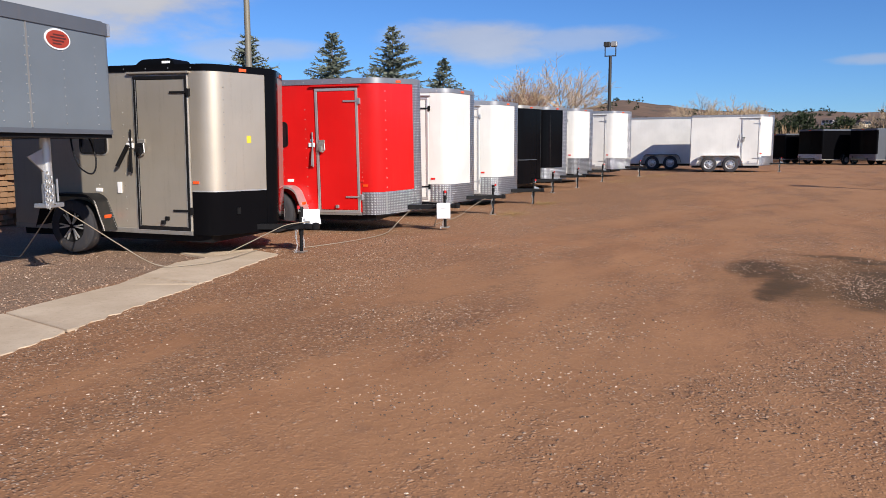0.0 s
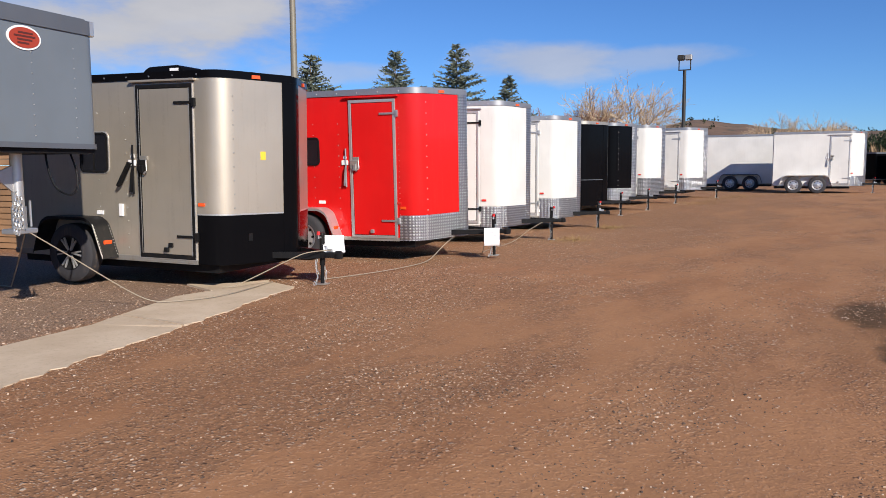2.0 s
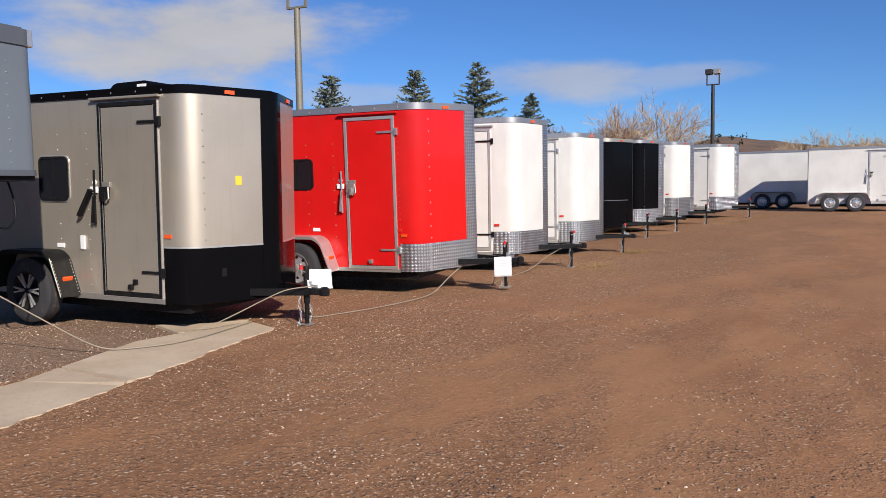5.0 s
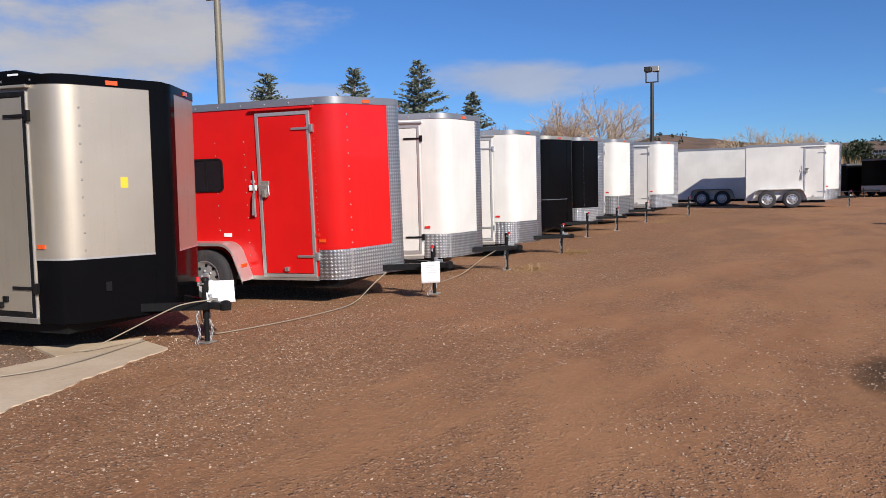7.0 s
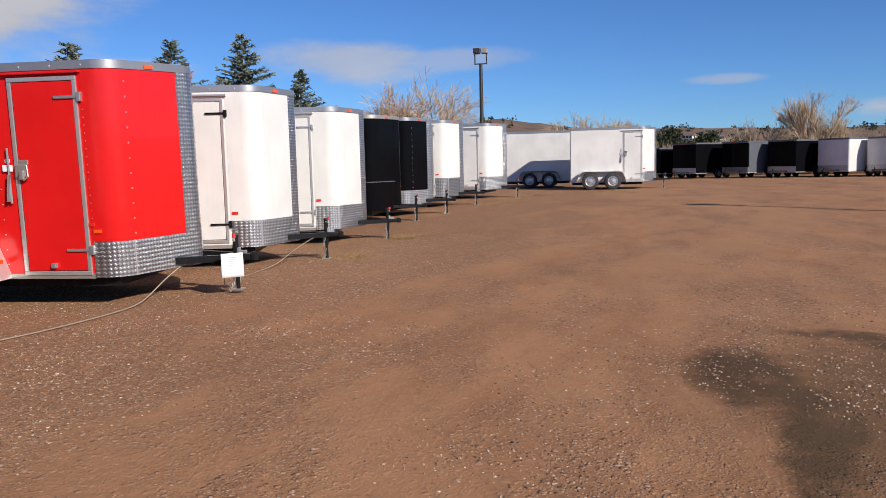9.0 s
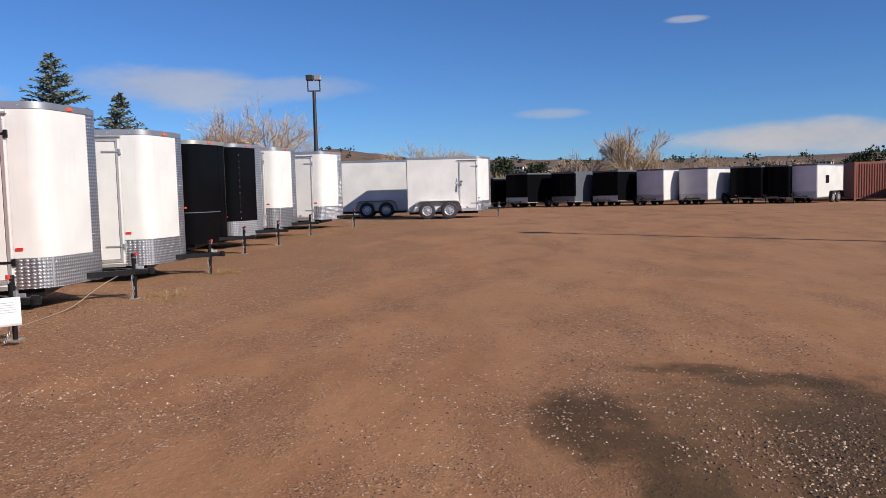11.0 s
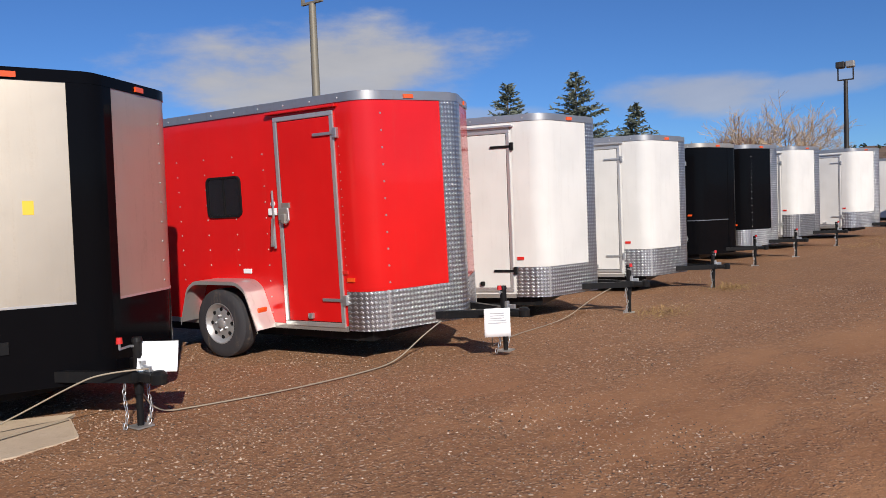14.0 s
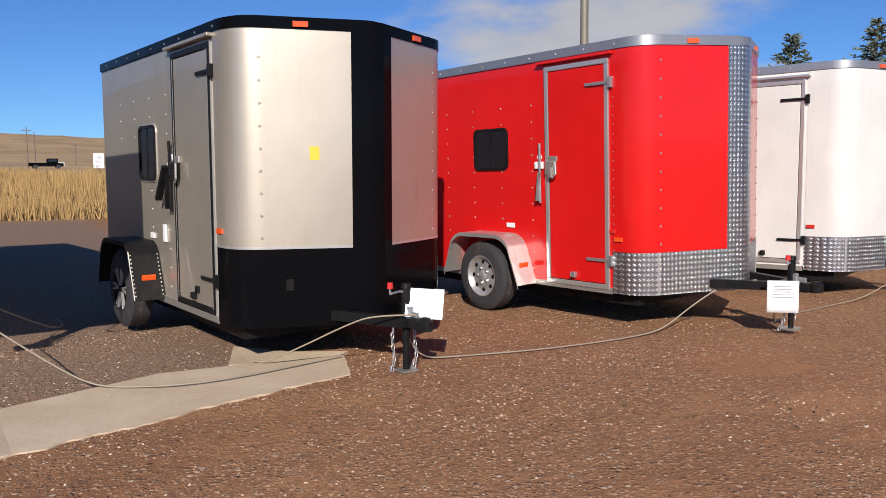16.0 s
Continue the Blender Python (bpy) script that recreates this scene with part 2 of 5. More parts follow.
def rounded_plate(y0, y1, z0, z1, x0, x1, r, inner=None):
    """A rounded rectangle in the YZ plane with thickness in x; inner: the width of a ring."""
    def loop(g):
        pts = []
        for cy, cz, a0 in ((y1 - r, z1 - r, 0), (y0 + r, z1 - r, 90), (y0 + r, z0 + r, 180), (y1 - r, z0 + r, 270)):
            for k in range(5):
                a = radians(a0 + 22.5 * k)
                pts.append((cy + math.cos(a) * (r - g), cz + math.sin(a) * (r - g)))
        return pts
    bm = bmesh.new()
    out = loop(0)
    rings = [[bm.verts.new((x, y, z)) for y, z in out] for x in (x0, x1)]
    m = len(out)
    for k in range(m):
        bm.faces.new((rings[0][k], rings[0][(k + 1) % m], rings[1][(k + 1) % m], rings[1][k]))
    if inner is None:
        bm.faces.new(rings[0]), bm.faces.new(rings[1])
    else:
        ins = [[bm.verts.new((x, y, z)) for y, z in loop(inner)] for x in (x0, x1)]
        for k in range(m):
            j = (k + 1) % m
            bm.faces.new((ins[0][k], ins[0][j], ins[1][j], ins[1][k]))
            for s in (0, 1):
                bm.faces.new((rings[s][k], rings[s][j], ins[s][j], ins[s][k]))
    return bm


def cable(name, pts, r, mat, parent=None):
    cu = bpy.data.curves.new(name, "CURVE")
    cu.dimensions, cu.bevel_depth, cu.bevel_resolution = "3D", r, 2
    sp = cu.splines.new("NURBS")
    sp.points.add(len(pts) - 1)
    for p, q in zip(sp.points, pts):
        p.co = (*q, 1)
    sp.use_endpoint_u, sp.order_u = True, 3
    me = bpy.data.meshes.new_from_object(bpy.data.objects.new("t", cu))
    me.materials.append(M[mat])
    ob = new(name, me)
    ob.parent = parent
    return ob


def rise(x, y):
    """The yard swells very gently towards its far end."""
    f, g = min(1, max(0, (x - 7) / 14)), min(1, max(0, (x - 32) / 14))
    bank = min(1, max(0, (y - 23) / 15)) * min(1, max(0, (16 - x) / 8)) * min(1, max(0, (130 - y) / 40))
    return 0.22 * f * f * (3 - 2 * f) - 0.22 * g * g * (3 - 2 * g) + 1.25 * bank * bank * (3 - 2 * bank)


# ---- trailers ----
def wheel(parent, x, y, side, radius=0.335, style="silver"):
    """A trailer wheel whose outer face looks along side (-1 or 1)."""
    e = new("wheel")
    e.parent = parent
    e.location = (x, y, radius)
    w = 0.1
    tyre = [(-w, 0.2), (-w, radius - 0.07), (-w * 0.92, radius - 0.03), (-w * 0.72, radius - 0.004), (-w * 0.2, radius), (w * 0.2, radius), (w * 0.72, radius - 0.004), (w * 0.92, radius - 0.03), (w, radius - 0.07), (w, 0.2)]
    part("tyre", lathe(tyre + [tyre[0]], caps=False), "rubber", e, smooth=True)
    o = side * w
    dish = [(o * 0.2, 0.02), (o * 0.2, 0.205), (o * 0.98, 0.205), (o * 1.0, 0.19), (o * 0.82, 0.178), (o * 0.6, 0.15), (o * 0.72, 0.105), (o * 0.74, 0.05), (o * 0.9, 0.045), (o * 0.98, 0.03)]
    if style == "silver":
        part("rim", lathe(dish), "rim", e, smooth=True)
        # holes are black plugs in the dish; their dark depth is only colour
        for k in range(8):
            a = k * math.tau / 8
            part("rim_hole", tube(bmesh.new(), (o * 0.55, math.cos(a) * 0.135, math.sin(a) * 0.135), (o * 0.70, math.cos(a) * 0.135, math.sin(a) * 0.135), 0.02, sides=8), "frame", e)
        for k in range(5):
            a = k * math.tau / 5
            part("lug_nut", tube(bmesh.new(), (o * 0.7, math.cos(a) * 0.075, math.sin(a) * 0.075), (o * 0.92, math.cos(a) * 0.075, math.sin(a) * 0.075), 0.012, sides=6), "steel", e)
    else:
        part("rim", lathe(dish[:6] + [(o * 0.4, 0.05), (o * 0.8, 0.04), (o * 0.95, 0.03)]), "frame", e, smooth=True)
        for k in range(6):
            for d in (-0.14, 0.14):
                a, b = k * math.tau / 6, k * math.tau / 6 + d
                bm = bmesh.new()
                beam(bm, (o * 0.86, math.cos(a) * 0.03, math.sin(a) * 0.03), (o * 0.93, math.cos(b) * 0.185, math.sin(b) * 0.185), 0.018, 0.016)
                part("spoke", bm, "alu", e)
    return e


def fender(parent, h, y, side, mat, radius=0.335, span=0.42, lamp=True):
    """A folded fender with sloped ends over one or two wheels."""
    e = new("fender")
    e.parent = parent
    top = 2 * radius + 0.08
    line = [(y - span - 0.12, 0.30), (y - span + 0.02, top - 0.07), (y - span + 0.13, top), (y + span - 0.13, top), (y + span - 0.02, top - 0.07), (y + span + 0.10, 0.34)]
    pts = fillet(line, [0.06] * 4)
    bm = bmesh.new()
    x0, x1 = side * h, side * (h + 0.25)
    grid = [[bm.verts.new((x, p.x, p.y - dz)) for p in pts] for x, dz in ((x0, 0), (x1, 0), (x1, 0.035), (x1 - side * 0.004, 0.035), (x1 - side * 0.004, 0.006), (x0, 0.006))]
    for r, q in zip(grid, grid[1:]):
        for k in range(len(pts) - 1):
            bm.faces.new((r[k], r[k + 1], q[k + 1], q[k]))
    part("fender_sheet", bm, mat, e, smooth=True)
    if mat == "frame":
        (ya, za), (yb, zb) = line[0], line[1]
        slope = Vector((0, -(zb - za), yb - ya)).normalized()
        for xx in (h + 0.02, h + 0.235):
            pts = [((side * xx, ya + (yb - ya) * f / 12, za + (zb - za) * f / 12), slope) for f in range(1, 12)]
            rivets(e, pts, "alu", 0.007)
        part("fender_edge", beam(bmesh.new(), (side * (h + 0.248), ya, za), (side * (h + 0.248), yb, zb), 0.006, 0.008), "alu", e)
    if lamp:
        xs = sorted((side * (h + 0.06), side * (h + 0.17)))
        bm = bmesh.new()
        box(bm, xs[0], xs[1], -0.012, 0.012, -0.022, 0.022, 0.006)
        bmesh.ops.rotate(bm, verts=bm.verts, matrix=Euler((radians(20), 0, 0)).to_matrix())
        bmesh.ops.translate(bm, verts=bm.verts, vec=(0, y - span - 0.065, 0.47))
        part("marker_lamp", bm, "amber", e, "amber side marker lamp")
    return e


def jack(parent, y, top=0.57, base=0.0):
    e = new("jack")
    e.parent = parent
    bm = bmesh.new()
    tube(bm, (0, y, 0.22), (0, y, top), 0.03, sides=12)
    tube(bm, (0, y, top), (0, y, top + 0.03), 0.036, 0.03, 12)
    part("jack_tube", bm, "frame", e, smooth=True)
    part("inner_tube", tube(bmesh.new(), (0, y, base + 0.01), (0, y, 0.3), 0.022, sides=12), "frame", e, smooth=True)
    part("foot", boxes((-0.06, 0.06, y - 0.06, y + 0.06, base, base + 0.012)), "dull", e)
    bm = bmesh.new()
    tube(bm, (0, y, top - 0.03), (-0.05, y, top - 0.02), 0.009, sides=6)
    tube(bm, (-0.05, y, top - 0.02), (-0.16, y - 0.05, top - 0.02), 0.008, sides=6)
    tube(bm, (-0.16, y - 0.05, top - 0.02), (-0.16, y - 0.05, top + 0.03), 0.008, sides=6)
    part("crank", bm, "steel", e)
    part("crank_knob", tube(bmesh.new(), (-0.16, y - 0.05, top + 0.015), (-0.16, y - 0.05, top + 0.055), 0.022, 0.018), "redlens", e, "red plastic crank knob", True)
    return e


def tongue(parent, h, n, reach, zt, jack_y, top=0.86, base=0.0):
    """The A-frame drawbar with coupler, chains and jack."""
    bm = bmesh.new()
    for s in (-1, 1):
        beam(bm, (s * h * 0.62, 0.35, zt), (s * 0.045, -jack_y - 0.05, zt), 0.05, 0.07)
    part("drawbar", bm, "frame", parent)
    bm = boxes((-0.05, 0.05, -reach + 0.05, -jack_y + 0.1, zt - 0.03, zt + 0.032), (-0.085, 0.085, -jack_y - 0.06, -jack_y + 0.09, zt - 0.034, zt + 0.04), bev=0.008)
    c = lathe([(-0.045, 0.03), (-0.045, 0.05), (0.015, 0.054), (0.036, 0.036), (0.042, 0.015)], "z", 16)
    bmesh.ops.translate(c, verts=c.verts, vec=(0, -reach + 0.02, zt + 0.01))
    tmp = bpy.data.meshes.new("t")
    c.to_mesh(tmp), c.free()
    bm.from_mesh(tmp)
    part("coupler", bm, "frame", parent, smooth=True)
    part("coupler_latch", boxes((-0.012, 0.012, -reach + 0.1, -reach + 0.2, zt + 0.032, zt + 0.07), (-0.02, 0.02, -reach + 0.17, -reach + 0.21, zt + 0.032, zt + 0.10), bev=0.004), "steel", parent)
    for s in (-1, 1):
        bm = bmesh.new()
        for k in range(9):
            z, dy = zt - 0.06 - 0.037 * k, 0.012 * math.sin(k)
            if z < base + 0.02:
                z = base + 0.015
                dy = 0.03 * (k - 7)
            c = 0.011 if k % 2 else 0.0
            for a in range(8):
                p, q = a * math.tau / 8, (a + 1) * math.tau / 8
                f = lambda t: (s * 0.09 + math.cos(t) * 0.012 * (1 if k % 2 else 0.15), -jack_y + 0.02 + dy + math.cos(t) * 0.012 * (0.15 if k % 2 else 1), z + math.sin(t) * 0.024)  # noqa: E731
                tube(bm, f(p), f(q), 0.0036, sides=4)
        part("safety_chain", bm, "steel", parent)
    jack(parent, -jack_y, top, base=base)


def side_door(parent, h, y0, y1, z0, z1, skin, frame_mat, hinge="steel"):
    """A hinged side door on the wall at x = -h, its hinges at y0."""
    e = new("side_door")
    e.parent = parent
    f, x = 0.042, -h
    part("door_frame", boxes((x - 0.02, x, y0, y1, z1 - f, z1), (x - 0.02, x, y0, y1, z0, z0 + f), (x - 0.02, x, y0, y0 + f, z0 + f, z1 - f), (x - 0.02, x, y1 - f, y1, z0 + f, z1 - f), bev=0.005), frame_mat, e)
    if frame_mat == "frame":
        g = 0.007
        part("frame_edge", boxes((x - 0.016, x, y0 - g, y0, z0 - g, z1 + g), (x - 0.016, x, y1, y1 + g, z0 - g, z1 + g), (x - 0.016, x, y0, y1, z0 - g, z0), (x - 0.016, x, y0, y1, z1, z1 + g),
                                 (x - 0.0215, x - 0.02, y0 + f - g, y0 + f, z0 + f, z1 - f), (x - 0.0215, x - 0.02, y1 - f, y1 - f + g, z0 + f, z1 - f)), "alu", e, "bright aluminium edge of the door frame")
    part("door_panel", boxes((x - 0.013, x, y0 + f + 0.006, y1 - f - 0.006, z0 + f + 0.006, z1 - f - 0.006), bev=0.004), skin, e)
    part("door_seal", boxes((x - 0.008, x - 0.001, y0 + f, y1 - f, z0 + f, z1 - f)), "frame", e)
    part("drip_cap", boxes((x - 0.05, x, y0 - 0.05, y1 + 0.07, z1 + 0.025, z1 + 0.05), bev=0.006), skin if skin != "white" else "alu", e)
    for z in (z1 - 0.20, z0 + 0.25):
        bm = boxes((x - 0.032, x - 0.02, y0 - 0.035, y0 + 0.24, z - 0.014, z + 0.014), (x - 0.04, x, y0 - 0.045, y0 - 0.005, z - 0.045, z + 0.045), bev=0.005)
        part("hinge", bm, hinge, e)
    zl = z0 + (z1 - z0) * 0.53
    bar = bmesh.new()
    tube(bar, (x - 0.03, y1 + 0.055, zl - 0.30), (x - 0.03, y1 + 0.055, zl + 0.24), 0.011, sides=8)
    beam(bar, (x - 0.045, y1 + 0.05, zl - 0.02), (x - 0.05, y1 + 0.075, zl - 0.28), 0.03, 0.02)
    part("lock_bar", bar, hinge, e)
    part("latch", boxes((x - 0.05, x - 0.015, y1 - 0.14, y1 - 0.02, zl - 0.045, zl + 0.075), (x - 0.07, x - 0.04, y1 - 0.12, y1 - 0.07, zl - 0.07, zl + 0.02), bev=0.008), "dull" if hinge != "frame" else "frame", e)
    part("latch_plate", boxes((x - 0.024, x, y1 + 0.03, y1 + 0.13, zl + 0.01, zl + 0.075), bev=0.006), "paper", e, "white latch plate")
    if skin != "white":
        part("round_label", tube(bmesh.new(), (x - 0.008, y1 + 0.08, zl + 0.115), (x, y1 + 0.08, zl + 0.115), 0.027, sides=16), "paper", e, "round white label")
        part("latch_cover", boxes((x - 0.032, x - 0.013, y1 - 0.15, y1 - 0.05, zl + 0.07, zl + 0.12), bev=0.005), "dull", e)
        part("latch_lever", tube(tube(bmesh.new(), (x - 0.055, y1 - 0.155, zl + 0.07), (x - 0.06, y1 - 0.165, zl - 0.04), 0.008, sides=8), (x - 0.06, y1 - 0.165, zl - 0.04), (x - 0.05, y1 - 0.11, zl - 0.075), 0.008, sides=8), "alu", e)
    if skin == "white":
        part("door_pull", boxes((x - 0.045, x - 0.012, y1 - 0.16, y1 - 0.05, zl + 0.10, zl + 0.125), (x - 0.04, x - 0.012, y1 - 0.14, y1 - 0.07, zl + 0.06, zl + 0.085), bev=0.005), "frame", e, "black door pull")
    part("door_hook", boxes((x - 0.05, x - 0.012, y0 + 0.36, y0 + 0.41, z0 + 0.075, z0 + 0.125), bev=0.006), hinge, e)
    return e


def rivets(parent, pts, mat="dull", r=0.008):
    """Rows of rivet heads; each point is a place and an outward normal."""
    bm = bmesh.new()
    for p, nrm in pts:
        tube(bm, p, Vector(p) + Vector(nrm) * 0.006, r, r * 0.55, 6)
    tagged(part("rivets", bm, mat, parent), kind="stuff")


def cargo_trailer(label, x, y, skew, w=1.8, n=0.45, length=3.1, zb=0.33, zr=2.43, skin="white", trim="trim", guard="atp", guard_top=0.69, nose="atp",
                  c=0.2, door=(0.33, 0.72, 0.35, 2.27), door_frame="alu", window=None, wheels=(1.6,), reach=1.02, jack_y=0.8, jack_top=0.57, lean=0.0, roll=0.0, lift=0.0,
                  fender_mat="atp", rim="silver", hinge="steel", dots=True, cut=0.2, front=None):
    t = tagged(new("cargo_trailer"), label, "trailer", "row of cargo trailers")
    t.matrix_world = pose(x, y, rise(x, y) + lift, lean, roll, skew)
    h = w / 2
    path = trailer_outline(w, n, length, cut)
    half = sum((b - a).length for a, b in zip(path, path[1:])) / 2
    edge = half - (length - door[0]) if door else half - (length - 0.3)
    part("body", prism(path, zb, zr), skin, t, smooth=True)
    part("roof", prism(shift(path, -0.04), zr, zr + 0.025), trim, t)
    part("roof_trim", band(path, zr - 0.062, zr + 0.01, 0.0, 0.014), trim, t, smooth=True)
    rivets(t, [((-h - 0.014, 0.25 + 0.32 * k, zr - 0.028), (-1, 0, 0)) for k in range(int((length - 0.3) / 0.32) + 1)], "alu" if trim != "black" else "slate", 0.011)
    part("roof_trim_rear", boxes((-h, h, length, length + 0.012, zr - 0.062, zr + 0.01)), trim, t)
    part("rear_door", boxes((-h + 0.05, h - 0.05, length, length + 0.03, zb + 0.05, zr - 0.1), bev=0.006), skin, t)
    for s in (-1, 1):
        part("bottom_rail", band(stretch(path, *sorted((s * (edge - 0.02), s * half))), zb - 0.045, zb + 0.004, -0.006, 0.016), "dull", t, smooth=True)
    part("front_sill", band(stretch(path, -edge + 0.02, edge - 0.02), zb - 0.04, zb + 0.012, -0.012, 0.012), "frame", t, smooth=True)
    part("underfloor", boxes((-h + 0.1, h - 0.1, 0.1, length - 0.05, zb - 0.14, zb - 0.001)), "frame", t)
    part("axle", tube(bmesh.new(), (-h, wheels[0], 0.33), (h, wheels[0], 0.33), 0.035), "frame", t)
    # front sheets, nose cap and stone guard
    cc = c * (half - (length - 0.0)) if c < 1 else c
    for s in (-1, 1):
        lo, hi = sorted((s * (edge - 0.03), s * cc))
        if nose == "black":
            part("stone_guard", band(stretch(path, lo, hi), zb - 0.035, guard_top, 0.001, 0.006), guard, t, "glossy black lower front panel", True)
            part("front_panel", band(stretch(path, lo, hi), guard_top + 0.004, zr - 0.064, 0.001, 0.006), front or skin, t, smooth=True)
            part("panel_edge", band(stretch(path, lo, hi), guard_top - 0.006, guard_top + 0.01, 0.003, 0.008), "alu" if skin != "black" else "slate", t, smooth=True)
        else:
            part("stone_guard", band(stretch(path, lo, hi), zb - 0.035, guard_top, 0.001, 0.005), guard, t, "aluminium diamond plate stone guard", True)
            part("front_panel", band(stretch(path, lo, hi), guard_top + 0.003, zr - 0.064, 0.001, 0.003), front or skin, t, smooth=True)
            k = s * (edge - 0.42)
            part("guard_joint", band(stretch(path, min(k, k + 0.02), max(k, k + 0.02)), zb - 0.035, guard_top + 0.004, 0.006, 0.005), "alu", t)
    part("nose_cap", band(stretch(path, -cc - 0.012, cc + 0.012), zb - 0.04, zr - 0.063, 0.003, 0.009), nose, t, smooth=True)
    for s in (-0.55, 0.55):
        a = stretch(path, s * (half - length) - 0.05, s * (half - length) + 0.05)
        part("clearance_lamp", band(a, zr - 0.05, zr - 0.014, 0.015, 0.014), "amber", t, "amber clearance lamp")
    part("clearance_lamp", band(stretch(path, -edge + 0.05, -edge + 0.13), guard_top + 0.09, guard_top + 0.125, 0.005, 0.014), "amber" if skin != "white" else "redlens", t, "coloured corner marker lamp")
    if door:
        side_door(t, h, door[0], door[0] + door[1], door[2], door[3], skin, door_frame, hinge)
    if window:
        wy, wz, ww, wh = window
        win = new("window")
        win.parent = t
        part("window_frame", rounded_plate(wy - ww / 2, wy + ww / 2, wz - wh / 2, wz + wh / 2, -h - 0.018, -h, 0.06, 0.022), "frame", win)
        if trim == "black":
            part("window_rim", rounded_plate(wy - ww / 2 - 0.012, wy + ww / 2 + 0.012, wz - wh / 2 - 0.012, wz + wh / 2 + 0.012, -h - 0.008, -h, 0.07, 0.013), "alu", win, "bright rim of the window")
        part("pane", rounded_plate(wy - ww / 2 + 0.02, wy + ww / 2 - 0.02, wz - wh / 2 + 0.02, wz + wh / 2 - 0.02, -h - 0.008, -h + 0.002, 0.045), "glass", win)
        part("sash", boxes((-h - 0.013, -h - 0.006, wy - 0.012, wy + 0.012, wz - wh / 2 + 0.02, wz + wh / 2 - 0.02)), "frame", win)
    mid = sum(wheels) / len(wheels)
    for s in (-1, 1):
        for wy in wheels:
            wheel(t, s * (h + 0.115), wy, s, style=rim)
        fender(t, h, mid, s, fender_mat, span=0.42 + (wheels[-1] - wheels[0]) / 2)
    tongue(t, h, n, reach, zb + 0.03, jack_y, jack_top)
    if dots:
        pts, seam, proud = [], [], 0.0068 if nose == "black" else 0.0038
        for yy in [door[0] - 0.04] + [door[0] + door[1] + 0.18 + 0.405 * k for k in range(int((length - door[0] - door[1]) / 0.405))]:
            gap = 0.075 if yy < door[0] else 0.15
            pts += [((-h, yy, zb + 0.1 + gap * k), (-1, 0, 0)) for k in range(int((zr - zb - 0.25) / gap))]
        for s in (-1, 1):
            q = stretch(path, *sorted((s * (edge - 0.46), s * (edge - 0.45))))
            nn = shift(q, 1)[0] - q[0]
            seam += [((q[0].x + nn.x * proud, q[0].y + nn.y * proud, guard_top + 0.07 + 0.148 * k), (nn.x, nn.y, 0)) for k in range(int((zr - guard_top - 0.2) / 0.148) + 1)]
            for off in (cc - 0.02,) if nose != "black" else ():
                q = stretch(path, *sorted((s * off, s * (off - 0.004))))
                nn = shift(q, 1)[0] - q[0]
                pts += [((q[0].x + nn.x * 0.012, q[0].y + nn.y * 0.012, zb + 0.05 + 0.06 * k), (nn.x, nn.y, 0)) for k in range(int((zr - zb - 0.15) / 0.06))]
        rivets(t, pts, "dull" if skin != "black" else "alu", 0.0085)
        rivets(t, seam, "dull" if skin != "black" else "alu", 0.011)
    return t

# ==== things ====

